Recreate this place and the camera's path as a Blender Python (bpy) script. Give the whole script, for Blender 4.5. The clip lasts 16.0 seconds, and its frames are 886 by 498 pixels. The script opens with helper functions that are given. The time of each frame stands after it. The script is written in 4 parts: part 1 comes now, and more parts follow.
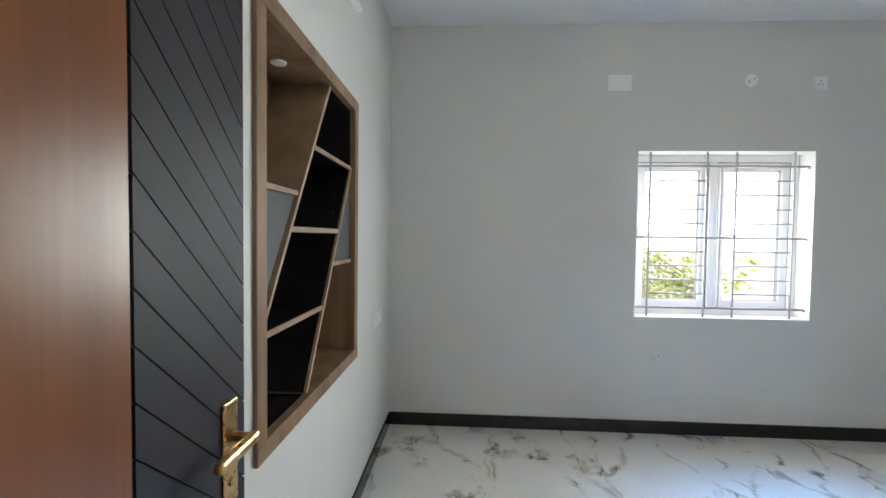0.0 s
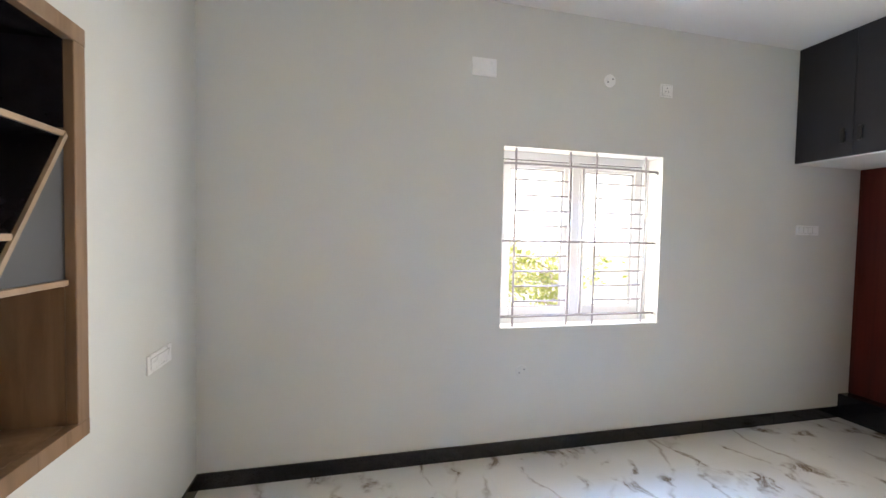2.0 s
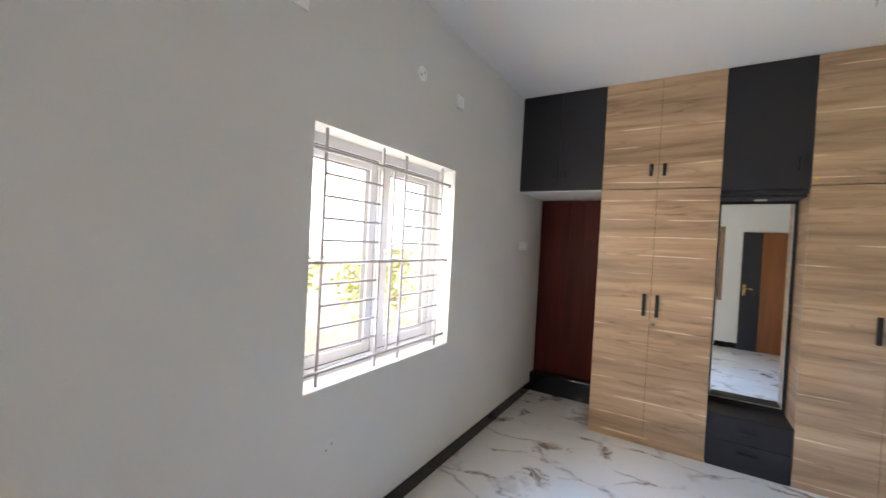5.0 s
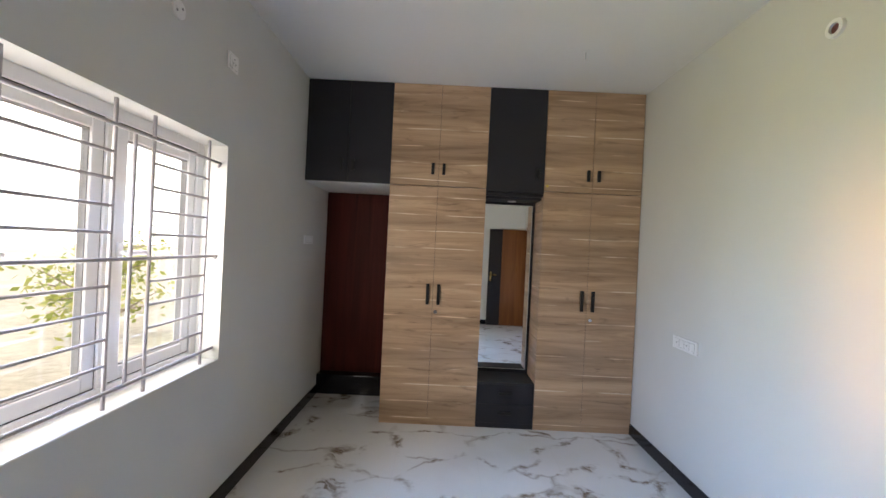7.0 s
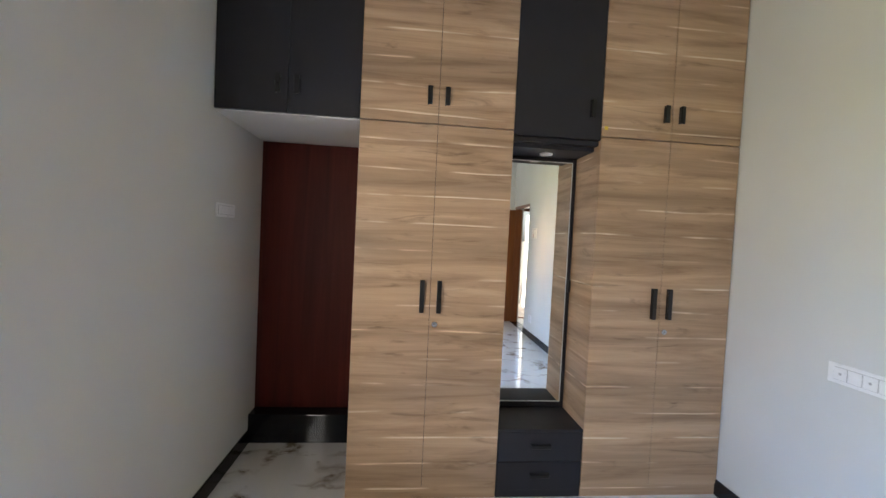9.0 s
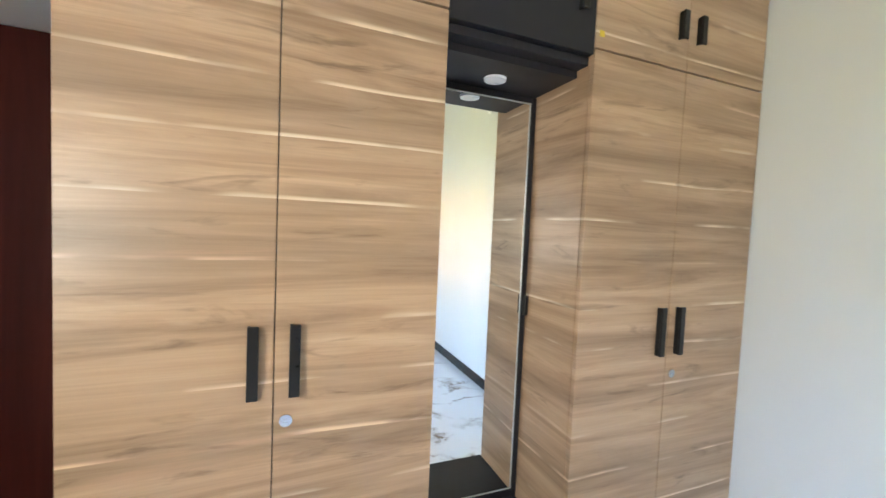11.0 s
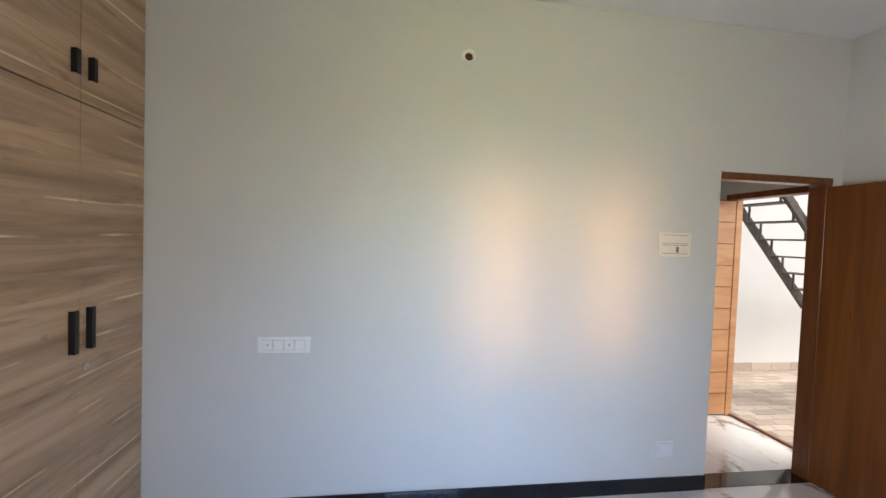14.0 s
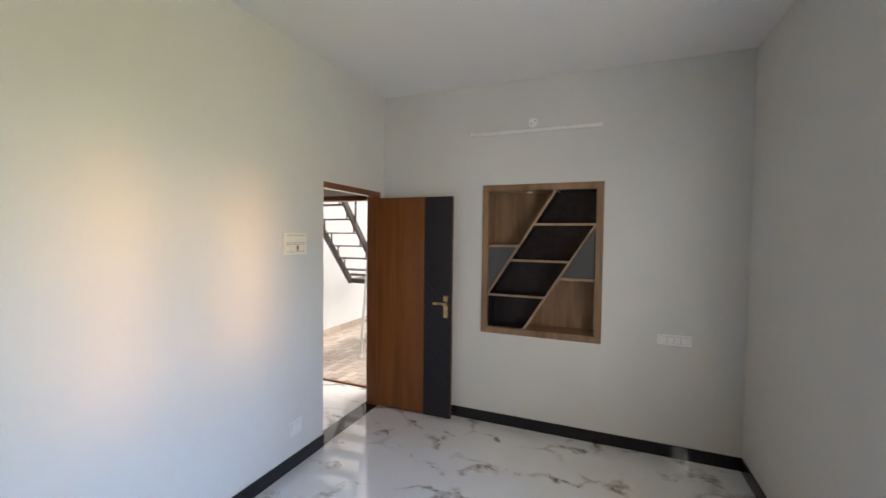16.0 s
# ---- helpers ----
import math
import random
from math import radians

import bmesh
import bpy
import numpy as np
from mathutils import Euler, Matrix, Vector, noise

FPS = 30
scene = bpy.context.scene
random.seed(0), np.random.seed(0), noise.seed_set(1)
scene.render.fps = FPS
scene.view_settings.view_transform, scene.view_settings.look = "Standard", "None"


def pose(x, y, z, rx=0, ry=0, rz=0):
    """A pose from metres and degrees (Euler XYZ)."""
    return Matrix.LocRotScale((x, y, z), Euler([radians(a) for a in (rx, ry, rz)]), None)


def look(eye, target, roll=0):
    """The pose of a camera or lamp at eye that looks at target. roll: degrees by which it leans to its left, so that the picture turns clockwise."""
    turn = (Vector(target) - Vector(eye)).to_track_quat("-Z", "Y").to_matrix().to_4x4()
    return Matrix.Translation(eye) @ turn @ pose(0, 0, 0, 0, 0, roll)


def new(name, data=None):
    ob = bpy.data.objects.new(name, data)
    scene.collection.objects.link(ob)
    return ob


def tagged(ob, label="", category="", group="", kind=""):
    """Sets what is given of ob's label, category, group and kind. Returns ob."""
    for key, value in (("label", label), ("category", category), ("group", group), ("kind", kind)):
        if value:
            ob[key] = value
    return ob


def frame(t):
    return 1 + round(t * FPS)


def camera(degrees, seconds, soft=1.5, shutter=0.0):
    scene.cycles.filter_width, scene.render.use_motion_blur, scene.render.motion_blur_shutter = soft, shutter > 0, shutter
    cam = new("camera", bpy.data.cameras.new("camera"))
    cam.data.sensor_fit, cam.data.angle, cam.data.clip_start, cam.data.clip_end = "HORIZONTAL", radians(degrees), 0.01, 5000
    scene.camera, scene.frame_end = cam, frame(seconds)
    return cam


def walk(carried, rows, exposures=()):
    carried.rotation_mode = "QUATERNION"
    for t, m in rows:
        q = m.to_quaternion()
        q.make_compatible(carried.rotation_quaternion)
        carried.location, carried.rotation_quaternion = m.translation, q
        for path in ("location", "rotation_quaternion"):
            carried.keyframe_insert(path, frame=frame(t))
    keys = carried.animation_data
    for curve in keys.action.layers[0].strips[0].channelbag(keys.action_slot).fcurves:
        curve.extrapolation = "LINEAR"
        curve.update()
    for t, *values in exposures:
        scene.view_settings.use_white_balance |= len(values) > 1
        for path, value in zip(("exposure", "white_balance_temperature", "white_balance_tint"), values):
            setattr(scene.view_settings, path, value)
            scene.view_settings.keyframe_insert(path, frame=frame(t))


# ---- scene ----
cam = camera(96.3, 16.0, shutter=0.15)
PATH = [
    (0, (0.011, 0.082, 1.442), (-0.092, 2.078, 1.379), 0.7),
    (0.5, (0.03, 0.2, 1.474), (0.031, 2.199, 1.403), 0.7),
    (1, (0.071, 0.264, 1.481), (0.238, 2.255, 1.409), 0.9),
    (1.5, (0.195, 0.369, 1.493), (0.526, 2.34, 1.409), 1.1),
    (2, (0.297, 0.587, 1.488), (0.752, 2.533, 1.416), 1.1),
    (2.5, (0.311, 0.85, 1.48), (0.832, 2.78, 1.407), 1.3),
    (3, (0.308, 1.168, 1.494), (0.848, 3.093, 1.419), 1.2),
    (3.5, (0.308, 1.449, 1.481), (0.902, 3.358, 1.416), 1.4),
    (4, (0.305, 1.598, 1.521), (1.095, 3.434, 1.448), 1.6),
    (4.5, (0.21, 1.66, 1.558), (1.479, 3.205, 1.497), 2.4),
    (5, (0.099, 1.652, 1.58), (1.802, 2.7, 1.545), 3.0),
    (5.2, (0.098, 1.642, 1.589), (1.904, 2.501, 1.563), 3.0),
    (7.3, (0.343, 1.849, 1.543), (2.343, 1.807, 1.531), 2.9),
    (7.5, (0.453, 1.869, 1.522), (2.451, 1.804, 1.503), 3.0),
    (8, (0.797, 1.947, 1.519), (2.794, 1.83, 1.492), 2.9),
    (8.5, (1.169, 2.037, 1.499), (3.162, 1.875, 1.449), 2.8),
    (10.8, (2.652, 1.911, 1.486), (4.562, 1.325, 1.381), 2.4),
    (11, (2.697, 1.869, 1.497), (4.551, 1.127, 1.396), 2.5),
    (11.5, (2.616, 1.932, 1.523), (4.098, 0.591, 1.446), 2.6),
    (12, (2.564, 2.181, 1.559), (3.256, 0.306, 1.493), 2.6),
    (12.5, (2.514, 2.306, 1.577), (2.576, 0.307, 1.525), 2.3),
    (13, (2.5, 2.367, 1.578), (2.314, 0.377, 1.523), 2.2),
    (13.5, (2.481, 2.381, 1.59), (2.24, 0.396, 1.526), 2.1),
    (14, (2.475, 2.378, 1.602), (2.197, 0.398, 1.536), 2.0),
    (14.5, (2.499, 2.303, 1.574), (2.088, 0.347, 1.51), 1.9),
    (15, (2.543, 2.244, 1.568), (1.765, 0.403, 1.513), 1.6),
    (15.5, (2.746, 2.193, 1.603), (1.303, 0.809, 1.55), 0.9),
    (16, (2.87, 2.111, 1.667), (1.019, 1.357, 1.6), 0.7),
]
EXPOSURES = [
    (0.0, 0.68, 5900, 3), (0.5, 0.85, 6350, 6), (1.0, 1.06, 6500, 9), (2.0, 1.02, 6500, 10), (3.5, 0.76, 6500, 10), (5.2, 0.62, 6500, 11),
    (7.3, 0.15, 6500, 11), (8.5, 0.3, 6500, 11), (10.8, 1.15, 6500, 5), (11.5, 0.78, 6200, 5), (12.0, 0.36, 6950, 13), (12.5, 0.13, 6600, 11),
    (14.5, 0.05, 6500, 11), (16.0, 0.08, 6500, 11),
]
walk(cam, [(t, look(eye, target, roll)) for t, eye, target, roll in PATH], EXPOSURES)

# ---- world and sun ----
sky_world = bpy.data.worlds.new("sky")
sky_world.use_nodes = True
scene.world = sky_world
wt = sky_world.node_tree
sky = wt.nodes.new("ShaderNodeTexSky")
sky.sky_type, sky.sun_disc = "NISHITA", False
SUN_EL, SUN_AZ = 74.0, 285.0
sky.dust_density, sky.air_density = 2.0, 1.0
sky.sun_elevation, sky.sun_rotation = radians(SUN_EL), radians(SUN_AZ)
bg = wt.nodes["Background"]
bg.inputs["Strength"].default_value = 0.15
pale_sky = wt.nodes.new("ShaderNodeHueSaturation")
pale_sky.inputs["Saturation"].default_value = 0.4
wt.links.new(sky.outputs["Color"], pale_sky.inputs["Color"])
wt.links.new(pale_sky.outputs["Color"], bg.inputs["Color"])
sun = new("sun", bpy.data.lights.new("sun", "SUN"))
sun.data.energy, sun.data.angle, sun.data.color = 2.8, radians(24), (1.0, 0.96, 0.90)
sun_way = Vector((math.sin(radians(SUN_AZ)) * math.cos(radians(SUN_EL)), math.cos(radians(SUN_AZ)) * math.cos(radians(SUN_EL)), math.sin(radians(SUN_EL))))
sun.matrix_world = look(tuple(sun_way * 40), (0, 0, 0))


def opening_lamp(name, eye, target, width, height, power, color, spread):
    """An added area lamp that stands in for daylight at an opening."""
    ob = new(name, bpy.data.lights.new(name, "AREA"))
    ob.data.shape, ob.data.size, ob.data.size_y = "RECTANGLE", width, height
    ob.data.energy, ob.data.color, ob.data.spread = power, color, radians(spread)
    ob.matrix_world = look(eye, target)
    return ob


# daylight in the window opening: blue from the sky, yellow-green from the sunlit garden,
# and added fill lamps turned sideways to brighten the side walls
for k in range(2):
    lz = 1.473 + (k - 0.5) * 0.50
    opening_lamp("window_skylight", (1.894, 3.125, lz), (1.894, 2.125, lz - 0.62), 1.0, 0.36, 8.2, (0.28, 0.53, 1.0), 88)
    opening_lamp("window_groundlight", (1.894, 3.15, lz), (1.894, 2.15, lz + 0.24), 1.0, 0.44, 1.9, (0.86, 0.86, 0.26), 74)
for lx in (1.598, 2.190):
    opening_lamp("window_daylight", (lx, 3.212, 1.473), (lx, 2.212, 1.473), 0.40, 0.97, 2.6, (1.0, 0.93, 0.86), 178)
    for way, power in ((-1, 5.6), (1, 3.6)):
        opening_lamp("window_side_fill", (lx, 3.15, 1.473), (lx + way, 2.15, 1.473), 0.20, 0.97, power, (1.0, 0.955, 0.885), 120)
# added lamp for an unseen warm source; throws the window's shape on the far wall
opening_lamp("warm_bounce_lamp", (4.13, 18.2, 1.70), (1.893, 3.23, 1.472), 2.4, 2.8, 31.0, (1.0, 0.55, 0.26), 20)
opening_lamp("door_daylight", (-0.64, -0.54, 1.10), (0.36, -0.54, 1.10), 0.74, 1.7, 3.0, (1.0, 0.91, 0.80), 100)


# ---- materials ----
def material(name, rough=0.5, metal=0.0, color=(0.8, 0.8, 0.8)):
    m = bpy.data.materials.new(name)
    m.use_nodes = True
    b = m.node_tree.nodes["Principled BSDF"]
    b.inputs["Base Color"].default_value = (*color, 1)
    b.inputs["Roughness"].default_value = rough
    b.inputs["Metallic"].default_value = metal
    return m, m.node_tree, b


def mapped(nt, scale):
    tc = nt.nodes.new("ShaderNodeTexCoord")
    mp = nt.nodes.new("ShaderNodeMapping")
    mp.inputs["Scale"].default_value = scale
    nt.links.new(tc.outputs["Object"], mp.inputs["Vector"])
    return mp.outputs["Vector"]


def noise_tex(nt, vector, scale=1.0, detail=4.0, rough=0.55, distortion=0.0):
    n = nt.nodes.new("ShaderNodeTexNoise")
    n.inputs["Scale"].default_value = scale
    n.inputs["Detail"].default_value = detail
    n.inputs["Roughness"].default_value = rough
    n.inputs["Distortion"].default_value = distortion
    nt.links.new(vector, n.inputs["Vector"])
    return n.outputs["Fac"]


def ramp(nt, fac, stops):
    r = nt.nodes.new("ShaderNodeValToRGB")
    e = r.color_ramp.elements
    while len(e) < len(stops):
        e.new(0.5)
    for el, (p, c) in zip(e, stops):
        el.position = p
        el.color = (*c, 1) if len(c) == 3 else c
    nt.links.new(fac, r.inputs["Fac"])
    return r.outputs["Color"]


def grey(v):
    return (v, v, v)


def mix(nt, fac, a, b, blend="MIX"):
    n = nt.nodes.new("ShaderNodeMix")
    n.data_type, n.blend_type = "RGBA", blend
    for key, val in ((0, fac), (6, a), (7, b)):
        if hasattr(val, "is_linked"):
            nt.links.new(val, n.inputs[key])
        else:
            n.inputs[key].default_value = val if key == 0 else (*val, 1)
    return n.outputs[2]


def calc(nt, op, a, b=0.0, c=0.0):
    n = nt.nodes.new("ShaderNodeMath")
    n.operation = op
    for i, val in enumerate((a, b, c)):
        if hasattr(val, "is_linked"):
            nt.links.new(val, n.inputs[i])
        else:
            n.inputs[i].default_value = val
    return n.outputs[0]


def bump(nt, b, height, strength, distance=0.002):
    n = nt.nodes.new("ShaderNodeBump")
    n.inputs["Strength"].default_value = strength
    n.inputs["Distance"].default_value = distance
    nt.links.new(height, n.inputs["Height"])
    nt.links.new(n.outputs["Normal"], b.inputs["Normal"])


def paint(name, color, rough=0.55, vary=0.04, relief=0.08):
    m, nt, b = material(name, rough)
    big = noise_tex(nt, mapped(nt, (0.9, 0.9, 0.9)), 1.0, 3.0)
    c0 = tuple(v * (1 - vary) for v in color)
    c1 = tuple(min(1, v * (1 + vary)) for v in color)
    nt.links.new(ramp(nt, big, [(0.3, c0), (0.7, c1)]), b.inputs["Base Color"])
    fine = noise_tex(nt, mapped(nt, (1, 1, 1)), 140.0, 3.0)
    r = ramp(nt, noise_tex(nt, mapped(nt, (1, 1, 1)), 4.0, 5.0), [(0.3, grey(rough - 0.06)), (0.7, grey(rough + 0.06))])
    nt.links.new(r, b.inputs["Roughness"])
    bump(nt, b, fine, relief, 0.001)
    return m


def wood(name, dark, mid, light, scale, rough=0.4, streak=None, pitch=0.14):
    """scale: stretch of the grain, small along it. streak: colour of the pale plank lines across z."""
    m, nt, b = material(name, rough)
    v = mapped(nt, scale)
    grain = noise_tex(nt, v, 1.0, 8.0, 0.6, 1.1 if streak else 0.6)
    col = ramp(nt, grain, [(0.28, dark), (0.5, mid), (0.74, light)])
    broad = noise_tex(nt, mapped(nt, tuple(s * 0.22 for s in scale)), 1.0, 3.0)
    col = mix(nt, 0.4, col, ramp(nt, broad, [(0.32, grey(0.35)), (0.68, grey(0.65))]), "OVERLAY")
    if streak:
        fine = noise_tex(nt, mapped(nt, (2.2, 2.2, 150.0)), 1.0, 6.0, 0.7)
        col = mix(nt, 0.22, col, ramp(nt, fine, [(0.3, grey(0.3)), (0.7, grey(0.68))]), "OVERLAY")
        tc = nt.nodes.new("ShaderNodeTexCoord")
        sp = nt.nodes.new("ShaderNodeSeparateXYZ")
        nt.links.new(tc.outputs["Object"], sp.inputs[0])
        wob = noise_tex(nt, mapped(nt, (0.8, 0.8, 7.0)), 1.0, 2.0)
        z = calc(nt, "ADD", sp.outputs["Z"], calc(nt, "MULTIPLY", wob, 0.05))
        band = calc(nt, "FRACT", calc(nt, "DIVIDE", z, pitch))
        line = ramp(nt, band, [(0.0, grey(0.0)), (0.49, grey(0.0)), (0.5, grey(1.0)), (0.53, grey(0.85)), (0.575, grey(0.0))])
        patch = ramp(nt, noise_tex(nt, mapped(nt, (2.6, 2.6, 9.0)), 1.0, 2.0), [(0.46, grey(0.0)), (0.62, grey(0.9))])
        col = mix(nt, calc(nt, "MULTIPLY", line, patch), col, streak)
        tone = noise_tex(nt, mapped(nt, (0.25, 0.25, 1.0 / pitch)), 1.0, 0.0)
        col = mix(nt, 0.5, col, ramp(nt, tone, [(0.3, (0.27, 0.26, 0.25)), (0.7, grey(0.7))]), "OVERLAY")
        knot = noise_tex(nt, mapped(nt, (2.5, 2.5, 16.0)), 1.0, 4.0, 0.6, 1.2)
        col = mix(nt, ramp(nt, knot, [(0.60, grey(0.0)), (0.74, grey(0.65))]), col, tuple(v * 0.55 for v in dark))
    nt.links.new(col, b.inputs["Base Color"])
    nt.links.new(ramp(nt, grain, [(0.2, grey(rough + 0.1)), (0.8, grey(rough - 0.06))]), b.inputs["Roughness"])
    bump(nt, b, grain, 0.12, 0.0012)
    return m


def marble(name):
    m, nt, b = material(name, 0.07)
    b.inputs["IOR"].default_value = 1.75
    v = mapped(nt, (1, 1, 1))
    warp = nt.nodes.new("ShaderNodeTexNoise")
    warp.inputs["Scale"].default_value, warp.inputs["Detail"].default_value = 2.2, 5.0
    nt.links.new(v, warp.inputs["Vector"])
    add = nt.nodes.new("ShaderNodeVectorMath")
    add.operation = "MULTIPLY_ADD"
    add.inputs[1].default_value = (0.55, 0.55, 0.0)
    nt.links.new(warp.outputs["Color"], add.inputs[0])
    nt.links.new(v, add.inputs[2])
    rot = nt.nodes.new("ShaderNodeMapping")
    rot.inputs["Rotation"].default_value = (0, 0, radians(-42))
    rot.inputs["Scale"].default_value = (2.6, 1.15, 1)
    nt.links.new(add.outputs[0], rot.inputs["Vector"])
    vor = nt.nodes.new("ShaderNodeTexVoronoi")
    vor.feature = "DISTANCE_TO_EDGE"
    vor.inputs["Scale"].default_value = 1.1
    nt.links.new(rot.outputs[0], vor.inputs["Vector"])
    thin = ramp(nt, vor.outputs["Distance"], [(0.0, grey(1.0)), (0.018, grey(0.55)), (0.05, grey(0.0))])
    wide = ramp(nt, vor.outputs["Distance"], [(0.0, grey(1.0)), (0.035, grey(0.8)), (0.085, grey(0.0))])
    where = ramp(nt, noise_tex(nt, v, 2.3, 3.0), [(0.46, grey(0.0)), (0.6, grey(1.0))])
    where2 = ramp(nt, noise_tex(nt, v, 4.2, 3.0, 0.6), [(0.50, grey(0.0)), (0.60, grey(1.0))])
    crumbs = ramp(nt, noise_tex(nt, rot.outputs[0], 9.0, 6.0, 0.7, 0.8), [(0.40, grey(0.05)), (0.56, grey(1.0))])
    base = ramp(nt, noise_tex(nt, v, 1.4, 5.0), [(0.3, (0.70, 0.69, 0.665)), (0.7, (0.80, 0.80, 0.785))])
    c = mix(nt, calc(nt, "MULTIPLY", thin, calc(nt, "MULTIPLY", where, 0.7)), base, (0.33, 0.285, 0.235))
    body = calc(nt, "MULTIPLY", calc(nt, "MULTIPLY", wide, where2), crumbs)
    c = mix(nt, calc(nt, "MULTIPLY", body, 1.0), c, (0.19, 0.135, 0.09))
    # tile joints every 1.2 by 0.6 m
    sp = nt.nodes.new("ShaderNodeSeparateXYZ")
    nt.links.new(v, sp.inputs[0])
    jx = calc(nt, "ABSOLUTE", calc(nt, "SUBTRACT", calc(nt, "FRACT", calc(nt, "DIVIDE", calc(nt, "ADD", sp.outputs["X"], 6.05), 1.2)), 0.5))
    jy = calc(nt, "ABSOLUTE", calc(nt, "SUBTRACT", calc(nt, "FRACT", calc(nt, "DIVIDE", calc(nt, "ADD", sp.outputs["Y"], 6.31), 0.6)), 0.5))
    joint = calc(nt, "MAXIMUM", calc(nt, "GREATER_THAN", jx, 0.4994), calc(nt, "GREATER_THAN", jy, 0.4988))
    c = mix(nt, calc(nt, "MULTIPLY", joint, 0.25), c, (0.42, 0.41, 0.39))
    nt.links.new(c, b.inputs["Base Color"])
    nt.links.new(ramp(nt, noise_tex(nt, v, 3.0, 4.0), [(0.3, grey(0.012)), (0.7, grey(0.03))]), b.inputs["Roughness"])
    return m


def granite(name):
    m, nt, b = material(name, 0.07)
    b.inputs["Specular IOR Level"].default_value = 0.4
    n = noise_tex(nt, mapped(nt, (1, 1, 1)), 120.0, 4.0, 0.7)
    nt.links.new(ramp(nt, n, [(0.35, (0.006, 0.006, 0.008)), (0.62, (0.014, 0.014, 0.018)), (0.78, (0.05, 0.05, 0.055))]), b.inputs["Base Color"])
    return m


def plain(name, color, rough=0.4, metal=0.0, vary=0.06, scale=30.0):
    m, nt, b = material(name, rough, metal)
    n = noise_tex(nt, mapped(nt, (1, 1, 1)), scale, 4.0)
    c0 = tuple(v * (1 - vary) for v in color)
    c1 = tuple(min(1, v * (1 + vary)) for v in color)
    nt.links.new(ramp(nt, n, [(0.3, c0), (0.7, c1)]), b.inputs["Base Color"])
    nt.links.new(ramp(nt, n, [(0.3, grey(max(0.02, rough - 0.05))), (0.7, grey(rough + 0.05))]), b.inputs["Roughness"])
    return m


WALL = paint("wall_paint", (0.67, 0.67, 0.64), 0.5)
WHITE = paint("ceiling_paint", (0.80, 0.80, 0.79), 0.7, 0.015)
OUTWALL = paint("outside_paint", (0.74, 0.74, 0.735), 0.8, 0.04)
MARBLE = marble("marble_tile")
GRANITE = granite("black_granite")
LAMINATE = wood("oak_laminate", (0.29, 0.178, 0.100), (0.46, 0.305, 0.185), (0.58, 0.40, 0.255), (0.9, 0.9, 13.0), 0.32, (0.88, 0.72, 0.52), 0.15)
NICHE_WOOD = wood("niche_wood", (0.155, 0.09, 0.048), (0.235, 0.143, 0.08), (0.31, 0.20, 0.12), (14.0, 14.0, 1.6), 0.38)
EDGE_WOOD = wood("edge_wood", (0.26, 0.17, 0.10), (0.36, 0.25, 0.16), (0.45, 0.33, 0.22), (6.0, 6.0, 6.0), 0.4)
TEAK = wood("teak_veneer", (0.125, 0.037, 0.009), (0.185, 0.060, 0.014), (0.26, 0.094, 0.024), (9.0, 9.0, 0.55), 0.3)
TEAK_FRAME = wood("teak_frame", (0.13, 0.042, 0.014), (0.19, 0.062, 0.02), (0.24, 0.085, 0.028), (20.0, 20.0, 1.2), 0.3)
PINE = wood("orange_wood", (0.48, 0.22, 0.09), (0.58, 0.29, 0.125), (0.66, 0.36, 0.17), (3.0, 3.0, 14.0), 0.35)
MAROON = wood("maroon_veneer", (0.060, 0.010, 0.007), (0.085, 0.014, 0.009), (0.11, 0.020, 0.012), (14.0, 14.0, 0.8), 0.5)
SLATE = paint("slate_laminate", (0.021, 0.020, 0.025), 0.5, 0.05, 0.03)
SLATE_LIGHT = paint("grey_laminate", (0.075, 0.077, 0.082), 0.36, 0.03, 0.02)
BLACK_GLOSS = plain("black_laminate", (0.019, 0.016, 0.020), 0.2, 0.0, 0.2, 20.0)
BLACK = plain("black_handle", (0.015, 0.014, 0.014), 0.32, 0.3, 0.1)
GROOVE = plain("dark_groove", (0.008, 0.007, 0.007), 0.6)
GAP_BROWN = plain("gap_brown", (0.075, 0.05, 0.032), 0.6)
PLASTIC = plain("white_plastic", (0.87, 0.87, 0.86), 0.3, 0.0, 0.02)
CREAM = plain("cream_plastic", (0.84, 0.80, 0.69), 0.3, 0.0, 0.02)
LINE = plain("switch_gap", (0.46, 0.455, 0.44), 0.6)
ORANGE = plain("orange_neon", (0.34, 0.10, 0.03), 0.35)
UPVC = plain("upvc", (0.76, 0.76, 0.77), 0.35, 0.0, 0.008)
GASKET = plain("rubber_gasket", (0.30, 0.30, 0.31), 0.6)
GRILL = plain("grill_paint", (0.36, 0.335, 0.35), 0.6, 0.0, 0.08)
BRASS = plain("brass", (0.55, 0.38, 0.17), 0.28, 1.0, 0.1)
STEEL = plain("steel", (0.62, 0.62, 0.63), 0.22, 1.0, 0.08)
BEVEL = plain("bevel_glass", (0.75, 0.78, 0.76), 0.35, 0.6, 0.02)
ALU = plain("aluminium", (0.72, 0.72, 0.73), 0.35, 1.0, 0.05)
STAIR = plain("stair_paint", (0.080, 0.062, 0.055), 0.5, 0.2, 0.3, 25.0)
HOLE = plain("conduit_red", (0.10, 0.022, 0.014), 0.6)
YELLOW = plain("yellow_sticker", (0.75, 0.55, 0.05), 0.5)
for sheen, level in ((SLATE, 0.32), (MAROON, 0.2)):
    sheen.node_tree.nodes["Principled BSDF"].inputs["Specular IOR Level"].default_value = level
mm, nt_, b_ = material("mirror_glass", 0.015, 1.0, (0.86, 0.88, 0.87))
MIRROR = mm
